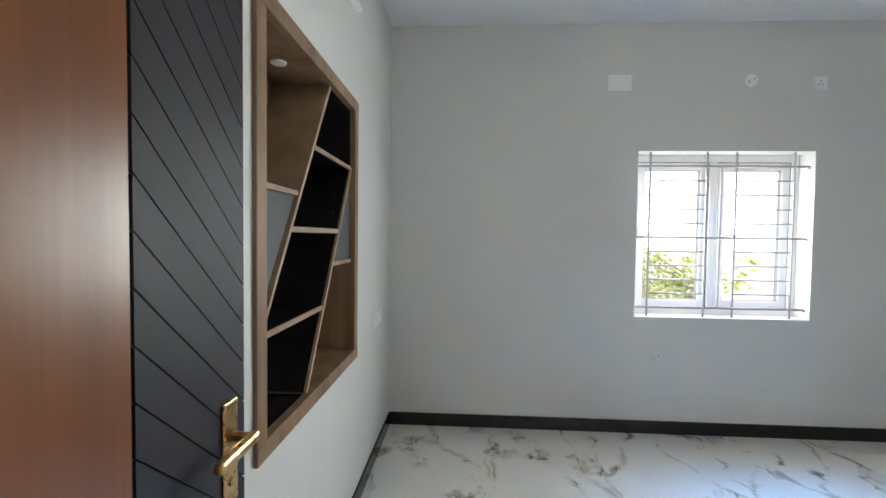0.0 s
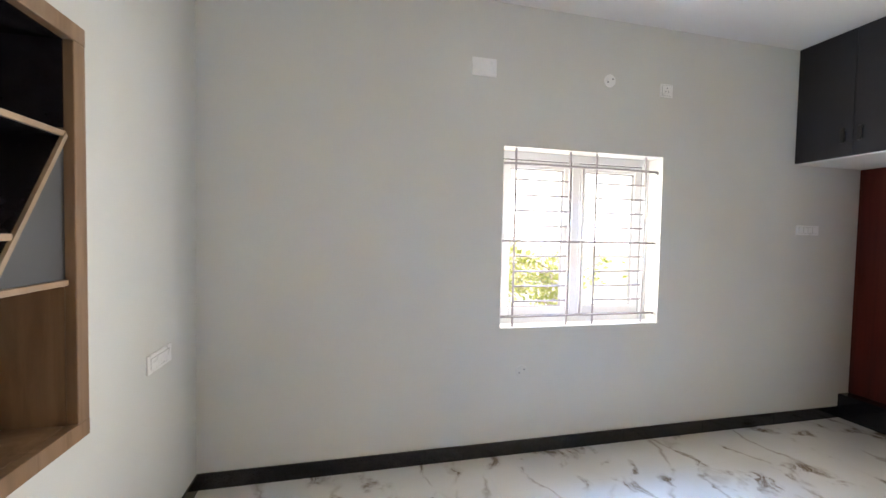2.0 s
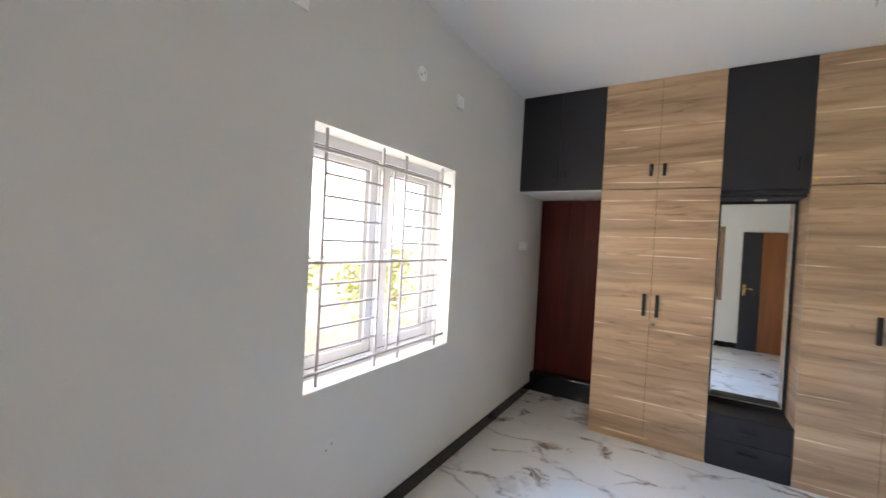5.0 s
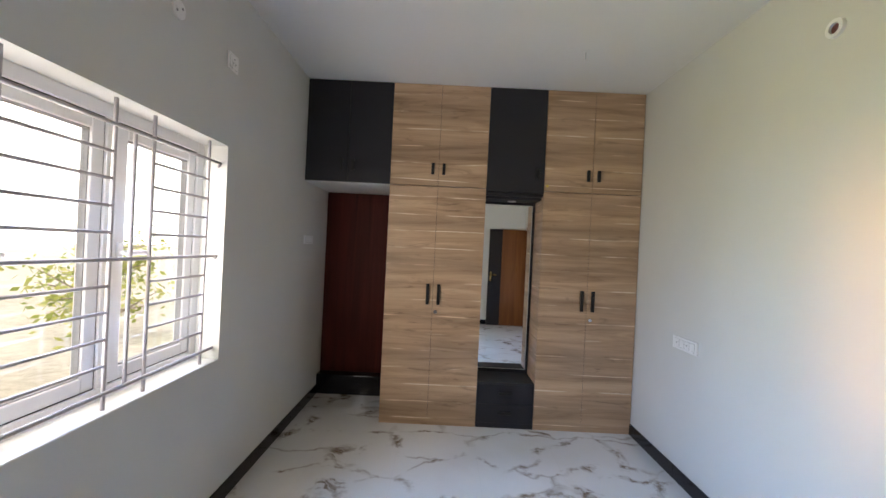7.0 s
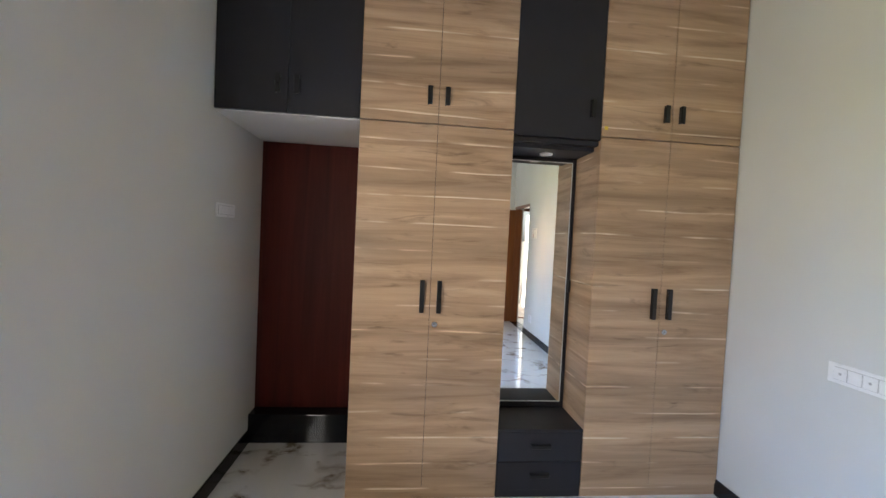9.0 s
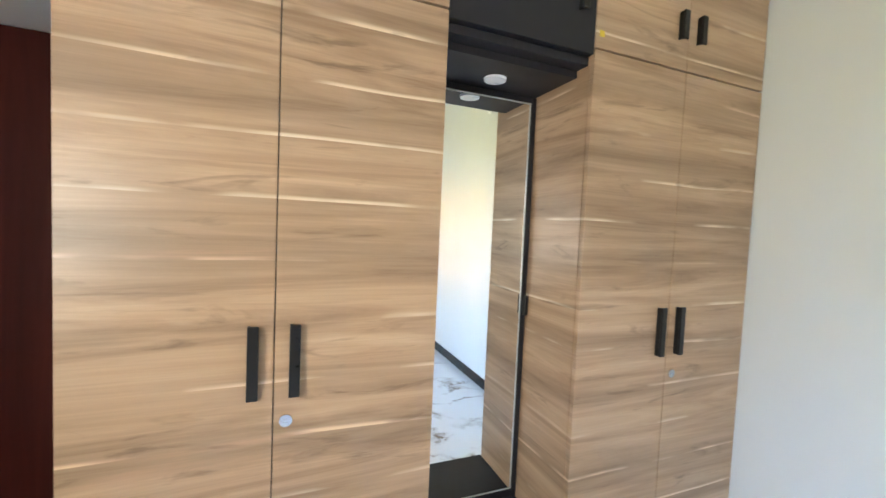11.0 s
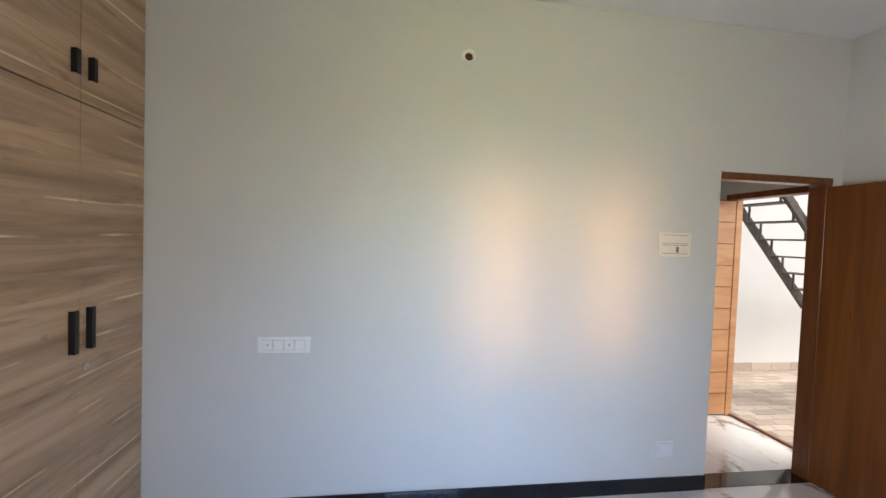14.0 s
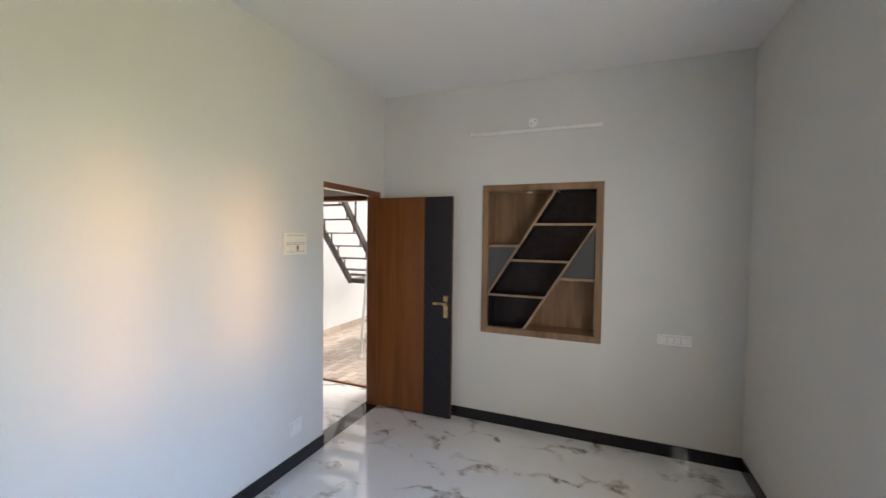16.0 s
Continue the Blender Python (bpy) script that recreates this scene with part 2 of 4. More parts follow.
gm, nt_, b_ = material("window_glass", 0.0, 0.0, (0.97, 0.98, 0.98))
b_.inputs["Transmission Weight"].default_value = 1.0
b_.inputs["IOR"].default_value = 1.45
GLASS = gm


def ground_material():
    m, nt, b = material("dry_earth", 0.9)
    v = mapped(nt, (1, 1, 1))
    c = ramp(nt, noise_tex(nt, v, 0.25, 6.0), [(0.3, (0.48, 0.41, 0.30)), (0.55, (0.58, 0.52, 0.42)), (0.75, (0.44, 0.42, 0.25))])
    c = mix(nt, 0.5, c, ramp(nt, noise_tex(nt, v, 9.0, 5.0), [(0.3, grey(0.3)), (0.7, grey(0.7))]), "OVERLAY")
    nt.links.new(c, b.inputs["Base Color"])
    bump(nt, b, noise_tex(nt, v, 14.0, 6.0), 0.6, 0.03)
    return m


def leaf_material():
    m, nt, b = material("leaves", 0.5)
    g = nt.nodes.new("ShaderNodeNewGeometry")
    c = ramp(nt, g.outputs["Random Per Island"], [(0.0, (0.20, 0.25, 0.05)), (0.6, (0.38, 0.42, 0.10)), (1.0, (0.58, 0.54, 0.17))])
    nt.links.new(c, b.inputs["Base Color"])
    # thin leaves let the sun through
    thin = nt.nodes.new("ShaderNodeBsdfTranslucent")
    nt.links.new(c, thin.inputs["Color"])
    both = nt.nodes.new("ShaderNodeMixShader")
    both.inputs[0].default_value = 0.5
    nt.links.new(b.outputs[0], both.inputs[1])
    nt.links.new(thin.outputs[0], both.inputs[2])
    nt.links.new(both.outputs[0], nt.nodes["Material Output"].inputs["Surface"])
    return m


def tile_random(name, lo, hi, rough):
    m, nt, b = material(name, rough)
    oi = nt.nodes.new("ShaderNodeObjectInfo")
    c = ramp(nt, oi.outputs["Random"], [(0.0, lo), (1.0, hi)])
    n = noise_tex(nt, mapped(nt, (1, 1, 1)), 30.0, 4.0)
    c = mix(nt, 0.3, c, ramp(nt, n, [(0.3, grey(0.35)), (0.7, grey(0.65))]), "OVERLAY")
    nt.links.new(c, b.inputs["Base Color"])
    return m


# backdrop material emits its own light, standing in for bright white sky
SKY_GLOW, nt_, b_ = material("pale_sky", 1.0, 0.0, (0.8, 0.8, 0.78))
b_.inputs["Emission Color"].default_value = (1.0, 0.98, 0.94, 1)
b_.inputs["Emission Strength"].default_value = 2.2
EARTH = ground_material()
LEAVES = leaf_material()
BARK = plain("bark", (0.30, 0.24, 0.17), 0.9, 0.0, 0.3, 12.0)
COURT_TILE = tile_random("court_tile", (0.42, 0.335, 0.27), (0.60, 0.505, 0.42), 0.5)
GROUT = plain("grout", (0.36, 0.31, 0.26), 0.8)


# ---- builders ----
def box(bm, lo, hi, bevel=0.0, segs=1):
    lo, hi = Vector([min(a, b) for a, b in zip(lo, hi)]), Vector([max(a, b) for a, b in zip(lo, hi)])
    r = bmesh.ops.create_cube(bm, size=1.0, matrix=Matrix.Translation((lo + hi) / 2) @ Matrix.Diagonal((*(hi - lo), 1)))
    if bevel:
        edges = list({e for v in r["verts"] for e in v.link_edges})
        bmesh.ops.bevel(bm, geom=edges, offset=bevel, segments=segs, affect="EDGES", profile=0.5)
    return bm


def boxed(lo, hi, bevel=0.0, segs=1):
    return box(bmesh.new(), lo, hi, bevel, segs)


def rod(bm, a, b, r, sides=10, r2=None):
    a, b = Vector(a), Vector(b)
    d = b - a
    q = d.to_track_quat("Z", "Y").to_matrix().to_4x4()
    bmesh.ops.create_cone(bm, cap_ends=True, segments=sides, radius1=r, radius2=r if r2 is None else r2, depth=d.length, matrix=Matrix.Translation((a + b) / 2) @ q)
    return bm


def rodded(a, b, r, sides=10, r2=None):
    return rod(bmesh.new(), a, b, r, sides, r2)


def prism(bm, outline, axis, lo, hi):
    """Extrudes a 2D outline along an axis from lo to hi. The outline's two coordinates are the other axes, in order."""
    def at(p, w):
        c = list(p)
        c.insert(axis, w)
        return bm.verts.new(c)
    a, b = [at(p, lo) for p in outline], [at(p, hi) for p in outline]
    n = len(outline)
    bm.faces.new(a[::-1])
    bm.faces.new(b)
    for i in range(n):
        bm.faces.new((a[i], a[(i + 1) % n], b[(i + 1) % n], b[i]))
    bmesh.ops.recalc_face_normals(bm, faces=bm.faces)
    return bm


def ring(bm, center, axis, r_in, r_out, depth, sides=28):
    """A flat ring about an axis through center; depth is signed, along the axis."""
    c = Vector(center)
    u = Vector((0, 1, 0)) if axis == 0 else Vector((1, 0, 0))
    w = Vector((0, 0, 1)) if axis != 2 else Vector((0, 1, 0))
    d = Vector([depth if i == axis else 0 for i in range(3)])
    loops = []
    for rad, off in ((r_in, 0), (r_out, 0), (r_out * 0.96, 1), (r_in, 1)):
        loops.append([bm.verts.new(c + rad * (math.cos(k) * u + math.sin(k) * w) + d * off) for k in [2 * math.pi * i / sides for i in range(sides)]])
    for j in range(4):
        p, q = loops[j], loops[(j + 1) % 4]
        for i in range(sides):
            bm.faces.new((p[i], p[(i + 1) % sides], q[(i + 1) % sides], q[i]))
    bmesh.ops.recalc_face_normals(bm, faces=bm.faces)
    return bm


def link(name, bm, mat):
    me = bpy.data.meshes.new(name)
    bm.to_mesh(me)
    bm.free()
    me.materials.append(mat)
    return new(name, me)


def part(name, bm, mat, parent, label=""):
    ob = link(name, bm, mat)
    ob.parent = parent
    if parent.type == "EMPTY":
        ob.matrix_parent_inverse = Matrix.Translation(parent.location).inverted()
    return tagged(ob, label)


def thing(name, base, label, category, group="", kind=""):
    ob = new(name)
    ob.empty_display_size = 0.1
    ob.location = base
    return tagged(ob, label, category, group, kind)


def setting(name, bm, mat, label, category="wall"):
    return tagged(link(name, bm, mat), label, category, "", "structure")


def slab(bm, axis, w0, w1, u0, u1, v0, v1, holes=()):
    """A wall between w0 and w1 on its axis, over u by v, with square holes (u0, u1, v0, v1) right through."""
    us = sorted({u0, u1, *[h[0] for h in holes], *[h[1] for h in holes]})
    vs = sorted({v0, v1, *[h[2] for h in holes], *[h[3] for h in holes]})
    solid = {}
    for i in range(len(us) - 1):
        for j in range(len(vs) - 1):
            cu, cv = (us[i] + us[i + 1]) / 2, (vs[j] + vs[j + 1]) / 2
            solid[i, j] = not any(h[0] < cu < h[1] and h[2] < cv < h[3] for h in holes)
    cache = {}

    def vert(u, v, w):
        if (u, v, w) not in cache:
            c = [u, v]
            c.insert(axis, w)
            cache[u, v, w] = bm.verts.new(c)
        return cache[u, v, w]
    for (i, j), full in solid.items():
        if not full:
            continue
        q = [(us[i], vs[j]), (us[i + 1], vs[j]), (us[i + 1], vs[j + 1]), (us[i], vs[j + 1])]
        for w in (w0, w1):
            bm.faces.new([vert(u, v, w) for u, v in q])
        for k, (di, dj) in enumerate(((0, -1), (1, 0), (0, 1), (-1, 0))):
            if not solid.get((i + di, j + dj), False):
                a, b = q[k], q[(k + 1) % 4]
                bm.faces.new((vert(*a, w0), vert(*b, w0), vert(*b, w1), vert(*a, w1)))
    bmesh.ops.recalc_face_normals(bm, faces=bm.faces)
    return bm


# ---- the room's shell ----
XW, XF, XB, YS, YN, H = -0.545, 3.745, 4.50, 0.09, 3.065, 3.0
LOFT = 2.105
WIN = (1.276, 2.512, 0.864, 2.082)
NICHE = (1.10, 2.10, 0.812, 2.115)
DOOR = (-0.47, 0.370, 0.0, 2.078)
SB = -0.06
D2 = (-0.910, -0.12, 0.0, 2.028)
HX = -0.66

setting("wall_north", slab(bmesh.new(), 1, YN, YN + 0.25, XW - 0.3, XB + 0.2, -0.3, H + 0.15, [WIN]), WALL, "pale grey painted wall with a barred window", "wall")
setting("wall_south", slab(bmesh.new(), 1, SB, YS, XW - 0.3, XB + 0.2, -0.3, H + 0.15, [(DOOR[0], DOOR[1], -0.001, DOOR[3])]), WALL, "pale grey painted wall with the bedroom door", "wall")
setting("wall_west", slab(bmesh.new(), 0, XW - 0.3, XW, YS, YN, -0.3, H + 0.15, [(NICHE[0] + 0.03, NICHE[1] - 0.03, NICHE[2] + 0.03, NICHE[3] - 0.03)]), WALL, "pale grey painted wall with a shelf niche", "wall")
setting("wall_east", slab(bmesh.new(), 0, XB, XB + 0.2, YS, YN, -0.3, H + 0.15), WALL, "grey wall behind the wardrobes", "wall")
setting("ceiling", slab(bmesh.new(), 2, H, H + 0.15, XW, XB, YS, YN), WHITE, "plain white plastered ceiling", "ceiling")
setting("floor", boxed((XW, YS, -0.15), (XB, YN, 0.0)), MARBLE, "glossy white marble tile floor with grey-brown veins", "floor")
setting("floor_hall", boxed((HX - 0.12, -2.3, -0.15), (3.2, SB, 0.0)), MARBLE, "glossy white marble tile hall floor", "floor")
setting("threshold_1", boxed((DOOR[0], SB, -0.15), (DOOR[1], YS, 0.003)), GRANITE, "polished black granite door threshold", "threshold")

bt, bh = 0.012, 0.095


def skirting(name, axis, face, sign, u0, u1):
    """A run of granite skirting stones along an axis, on a wall face, with fine joints."""
    def span(ua, ub, d, z):
        return [(ua, face, 0.0), (ub, face + sign * d, z)] if axis == 0 else [(face, ua, 0.0), (face + sign * d, ub, z)]
    run = setting(name, boxed(*span(u0, u1, bt - 0.004, bh - 0.003)), GRANITE, "polished black granite skirting", "baseboard")
    n = max(1, round((u1 - u0) / 0.75))
    for i in range(n):
        a, b = u0 + (u1 - u0) * i / n, u0 + (u1 - u0) * (i + 1) / n
        part("skirting_stone", boxed(*span(a + 0.0006, b - 0.0006, bt, bh), 0.0012), GRANITE, run)


skirting("baseboard_north", 0, YN, -1, XW, 4.35)
skirting("baseboard_west", 1, XW, 1, YS, YN - bt)
skirting("baseboard_south", 0, YS, 1, DOOR[1], XF + 0.02)


# ---- window ----
def window():
    t = thing("window_1", (1.893, YN + 0.2, WIN[2]), "white two-sash casement window with clear panes", "window", "", "structure")
    y0, y1 = YN + 0.135, YN + 0.20
    x0, x1, z0, z1 = WIN
    f = 0.054
    xm = (x0 + x1) / 2
    bm = bmesh.new()
    for lo, hi in (((x0, z0), (x0 + f, z1)), ((x1 - f, z0), (x1, z1)), ((x0 + f, z0), (x1 - f, z0 + f)), ((x0 + f, z1 - f), (x1 - f, z1))):
        box(bm, (lo[0], y0, lo[1]), (hi[0], y1, hi[1]), 0.003)
    part("window_frame", bm, UPVC, t, "white uPVC outer frame")
    part("mullion", boxed((xm - 0.028, y0, z0 + f), (xm + 0.028, y1, z1 - f), 0.003), UPVC, t)
    part("window_sill", boxed((x0, YN + 0.002, z0 - 0.001), (x1, y0, z0 + 0.004)), WHITE, t, "white painted sill")
    for a, b, s in ((x0 + f, xm - 0.028, 1), (xm + 0.028, x1 - f, -1)):
        w = 0.058
        g0, g1 = y0 + 0.008, y1 - 0.008
        c, d = z0 + f, z1 - f
        bm = bmesh.new()
        a2, b2, c2, d2 = a + 0.004, b - 0.004, c + 0.004, d - 0.004
        for lo, hi in (((a2, c2), (a2 + w, d2)), ((b2 - w, c2), (b2, d2)), ((a2 + w, c2), (b2 - w, c2 + w)), ((a2 + w, d2 - w), (b2 - w, d2))):
            box(bm, (lo[0], g0, lo[1]), (hi[0], g1, hi[1]), 0.005, 2)
        sash = part("sash", bm, UPVC, t)
        bm = bmesh.new()
        for lo, hi in (((a2 + w, c2 + w), (a2 + w + 0.005, d2 - w)), ((b2 - w - 0.005, c2 + w), (b2 - w, d2 - w)), ((a2 + w, c2 + w), (b2 - w, c2 + w + 0.005)), ((a2 + w, d2 - w - 0.005), (b2 - w, d2 - w))):
            box(bm, (lo[0], g0 + 0.01, lo[1]), (hi[0], g1 - 0.01, hi[1]))
        part("gasket", bm, GASKET, sash, "dark rubber gasket")
        # near-black strips put the shade of the sash gap into colour
        bm = bmesh.new()
        for lo, hi in (((a, c), (a2, d)), ((b2, c), (b, d)), ((a2, c), (b2, c2)), ((a2, d2), (b2, d))):
            box(bm, (lo[0], g0 + 0.004, lo[1]), (hi[0], g0 + 0.02, hi[1]))
        part("sash_gap", bm, GROOVE, sash, "dark strip for the shade in the gap round the sash")
        pane = part("pane", boxed((a2 + w, g0 + 0.02, c2 + w), (b2 - w, g0 + 0.025, d2 - w)), GLASS, sash, "clear glass pane")
        pane.visible_shadow = False
        hx = a2 + w / 2 if s < 0 else a2 + w * 0.5
        bm = boxed((hx - 0.014, g0 - 0.01, 1.44), (hx + 0.014, g0, 1.52), 0.003)
        box(bm, (hx - 0.01, g0 - 0.035, 1.465), (hx + 0.01, g0 - 0.008, 1.485), 0.003)
        box(bm, (hx - 0.01, g0 - 0.045, 1.464), (hx + 0.115, g0 - 0.03, 1.486), 0.005)
        part("window_handle", bm, UPVC, sash, "white lever handle")


def grill():
    t = thing("window_grill", (1.893, YN + 0.06, WIN[2]), "painted grey steel bar grill in the window opening", "grill")
    y = YN + 0.04
    r = 0.0078
    top, mid, low = 1.977, 1.455, 0.938
    xs = (1.382, 1.788, 1.996, 2.402)
    for x in xs:
        part("upright_bar", rodded((x, y, WIN[2] - 0.01), (x, y, WIN[3] + 0.01), r), GRILL, t)
    part("upright_bar", rodded((1.890, y, low), (1.890, y, top), r), GRILL, t)
    for z in (top, mid, low):
        bm = rodded((WIN[0] - 0.01, y - 0.012, z), (WIN[1] - 0.02, y - 0.012, z), r)
        rod(bm, (WIN[1] - 0.022, y - 0.012, z), (WIN[1] + 0.005, y + 0.012, z - 0.014), r)
        part("cross_bar", bm, GRILL, t)
    for a, b in ((xs[0], xs[1]), (xs[2], xs[3])):
        for lo, hi in ((low, mid), (mid, top)):
            for k in range(1, 5):
                z = lo + (hi - lo) * k / 5
                part("rung", rodded((a, y, z), (b, y, z), 0.0066, 8), GRILL, t)


window()
grill()


# ---- shelf niche ----
def shelf_niche():
    t = thing("wall_shelf", (XW, 1.6, NICHE[2]), "built-in wood and black shelf with slanted dividers in the wall", "shelf")
    y0, y1, z0, z1 = NICHE
    f, dep = 0.055, 0.24
    front, back = XW + 0.014, XW - dep
    iy0, iy1, iz0, iz1 = y0 + f, y1 - f, z0 + f, z1 - f
    part("frame_rail", boxed((front, y0, z1 - f), (XW - 0.02, y1, z1), 0.002), NICHE_WOOD, t)
    part("frame_rail", boxed((front, y0, z0), (XW - 0.02, y1, z0 + f), 0.002), NICHE_WOOD, t)
    part("frame_stile", boxed((front - 0.001, y0, z0 + f), (XW - 0.02, y0 + f, z1 - f), 0.002), NICHE_WOOD, t)
    part("frame_stile", boxed((front - 0.001, y1 - f, z0 + f), (XW - 0.02, y1, z1 - f), 0.002), NICHE_WOOD, t)
    for lo, hi in (((iy0 - 0.018, iz0 - 0.018), (iy0, iz1 + 0.018)), ((iy1, iz0 - 0.018), (iy1 + 0.018, iz1 + 0.018)), ((iy0, iz0 - 0.018), (iy1, iz0)), ((iy0, iz1), (iy1, iz1 + 0.018))):
        part("lining", boxed((back, lo[0], lo[1]), (XW - 0.021, hi[0], hi[1])), NICHE_WOOD, t)
    part("back_panel", boxed((back - 0.012, iy0 - 0.018, iz0 - 0.018), (back - 0.001, iy1 + 0.018, iz1 + 0.018)), NICHE_WOOD, t, "brown wood back panel")
    # slanted dividers: their centre lines in (y, z)
    d1 = ((1.722, iz1), (iy0, 1.166))
    d2 = ((iy1, 1.772), (1.478, iz0))
    th = 0.02

    def on(d, z):
        (ya, za), (yb, zb) = d
        return ya + (yb - ya) * (z - za) / (zb - za)

    def slant(d, off0, off1, x0, x1, name, mat, label=""):
        (ya, za), (yb, zb) = d
        n = Vector((zb - za, -(yb - ya))).normalized()
        if n.x < 0:
            n = -n
        s = [(ya + n.x * off0, za + n.y * off0), (yb + n.x * off0, zb + n.y * off0), (yb + n.x * off1, zb + n.y * off1), (ya + n.x * off1, za + n.y * off1)]
        s = [(min(max(p[0], iy0), iy1), min(max(p[1], iz0), iz1)) for p in s]
        return part(name, prism(bmesh.new(), s, 0, x0, x1), mat, t, label)
    fx = XW - 0.004
    slant(d1, -th / 2, th / 2, back, fx, "divider", EDGE_WOOD, "slanted oak divider")
    slant(d2, -th / 2, th / 2, back, fx, "divider", EDGE_WOOD, "slanted oak divider")
    # black faces of the slanted band
    slant(d1, th / 2 + 0.001, th / 2 + 0.004, back, fx - 0.01, "liner", BLACK_GLOSS, "glossy black lining")
    slant(d2, -th / 2 - 0.004, -th / 2 - 0.001, back, fx - 0.01, "liner", BLACK_GLOSS, "glossy black lining")
    band = [d1[0], d1[1], (iy0, iz0), d2[1], d2[0], (iy1, iz1)]
    part("black_back", prism(bmesh.new(), band, 0, back, back + 0.004), BLACK_GLOSS, t, "glossy black back panel")
    part("liner", boxed((back + 0.005, iy1 - 0.004, d2[0][1] + 0.02), (fx - 0.01, iy1 - 0.001, iz1 - 0.001)), BLACK_GLOSS, t)
    part("liner", boxed((back + 0.005, iy0 + 0.001, iz0 + 0.001), (fx - 0.01, iy0 + 0.004, d1[1][1] - 0.03)), BLACK_GLOSS, t)
    part("liner", boxed((back + 0.005, iy0 + 0.005, iz0 + 0.001), (fx - 0.01, d2[1][0] - 0.02, iz0 + 0.004)), BLACK_GLOSS, t)
    part("liner", boxed((back + 0.005, d1[0][0] + 0.02, iz1 - 0.004), (fx - 0.01, iy1 - 0.005, iz1 - 0.001)), BLACK_GLOSS, t)

    def shelf(a, b, z, black):
        s = part("shelf", boxed((back + 0.005, a, z - 0.009), (fx - 0.003, b, z + 0.009), 0.001), EDGE_WOOD, t)
        if black:
            part("black_top", boxed((back + 0.006, a + 0.002, z + 0.0095), (fx - 0.008, b - 0.002, z + 0.0115)), BLACK_GLOSS, s, "glossy black shelf surface")
            part("black_under", boxed((back + 0.006, a + 0.002, z - 0.0115), (fx - 0.008, b - 0.002, z - 0.0095)), BLACK_GLOSS, s)
    g = 0.012
    shelf(on(d1, 1.773) + g, iy1 - 0.001, 1.773, True)
    shelf(on(d1, 1.460) + g, on(d2, 1.460) - g, 1.460, True)
    shelf(iy0 + 0.001, on(d2, 1.150) - g, 1.150, True)
    shelf(iy0 + 0.001, on(d1, 1.583) - g, 1.583, False)
    shelf(on(d2, 1.317) + g, iy1 - 0.001, 1.317, False)
    for tri in ([(iy0 + 0.001, 1.573), (on(d1, 1.573) - g, 1.573), (iy0 + 0.001, 1.20)], [(iy1 - 0.001, 1.328), (on(d2, 1.328) + g, 1.328), (iy1 - 0.001, 1.74)]):
        part("grey_panel", prism(bmesh.new(), tri, 0, fx - 0.03, fx - 0.012), SLATE_LIGHT, t, "triangular grey closing panel")
    part("downlight", ring(bmesh.new(), (-0.66, 1.49, iz1 - 0.0005), 2, 0.004, 0.028, -0.006, 20), PLASTIC, t, "small round downlight")


shelf_niche()


# ---- wall plates ----
def plate_at(axis, sign, wall, u0, u1, z0, z1, name, label, cells=(), mat=PLASTIC, category="switch", gap_mat=LINE):
    """A wall plate; sign is the way it faces along the axis. cells: (u0, u1, z0, z1) as shares of the plate, each a rocker."""
    def span(d0, d1, ua, ub, za, zb):
        lo, hi = [ua, za], [ub, zb]
        lo.insert(axis, wall + sign * d0)
        hi.insert(axis, wall + sign * d1)
        return lo, hi
    mid = [(u0 + u1) / 2, z0]
    mid.insert(axis, wall)
    t = thing(name, mid, label, category)
    part("plate", boxed(*span(0.0, 0.009, u0, u1, z0, z1), 0.003, 2), mat, t)
    w, h = u1 - u0, z1 - z0
    for a, b, c, d in cells:
        ua, ub, za, zb = u0 + a * w, u0 + b * w, z0 + c * h, z0 + d * h
        gap = part("switch_gap", boxed(*span(0.0085, 0.0096, ua - 0.0015, ub + 0.0015, za - 0.0015, zb + 0.0015)), gap_mat, t)
        part("rocker", boxed(*span(0.0092, 0.0125, ua, ub, za, zb), 0.0015), mat, gap)
    return t, span


four = [(0.10 + 0.205 * k, 0.285 + 0.205 * k, 0.2, 0.8) for k in range(4)]
t, span = plate_at(1, 1, YS, 2.886, 3.167, 0.922, 1.012, "switch_plate", "white four-module switch plate on the wall", four)
for k in (1, 3):
    u = 2.886 + 0.281 * (0.19 + 0.205 * k)
    part("socket_hole", ring(bmesh.new(), (u, YS + 0.0125, 0.967), 1, 0.001, 0.006, 0.001, 12), LINE, t)
cells = [(0.10 + 0.275 * k, 0.345 + 0.275 * k, 0.56, 0.88) for k in range(3)] + [(0.10 + 0.275 * k, 0.345 + 0.275 * k, 0.14, 0.46) for k in range(3)]
t, span = plate_at(1, 1, YS, 0.565, 0.787, 1.522, 1.674, "switch_board", "cream switch board with six rockers and an orange indicator", cells, CREAM, "switch", CREAM)
for a, b, c, d in cells:
    for share in (c - 0.012, d + 0.012):
        z = 1.522 + 0.152 * share
        part("shadow_gap", boxed(*span(0.009, 0.0108, 0.565 + 0.222 * a, 0.565 + 0.222 * b, z - 0.0016, z + 0.0016)), GASKET, t)
part("indicator", boxed(*span(0.0125, 0.016, 0.654, 0.672, 1.549, 1.585), 0.002), ORANGE, t, "orange neon indicator")
plate_at(1, 1, YS, 0.615, 0.738, 0.234, 0.341, "socket_plate", "white blank socket plate low on the wall", [(0.16, 0.84, 0.2, 0.8)], UPVC, "socket")
plate_at(0, 1, XW, 2.498, 2.726, 0.860, 0.942, "switch_plate", "white four-module switch plate beside the wall shelf", four)
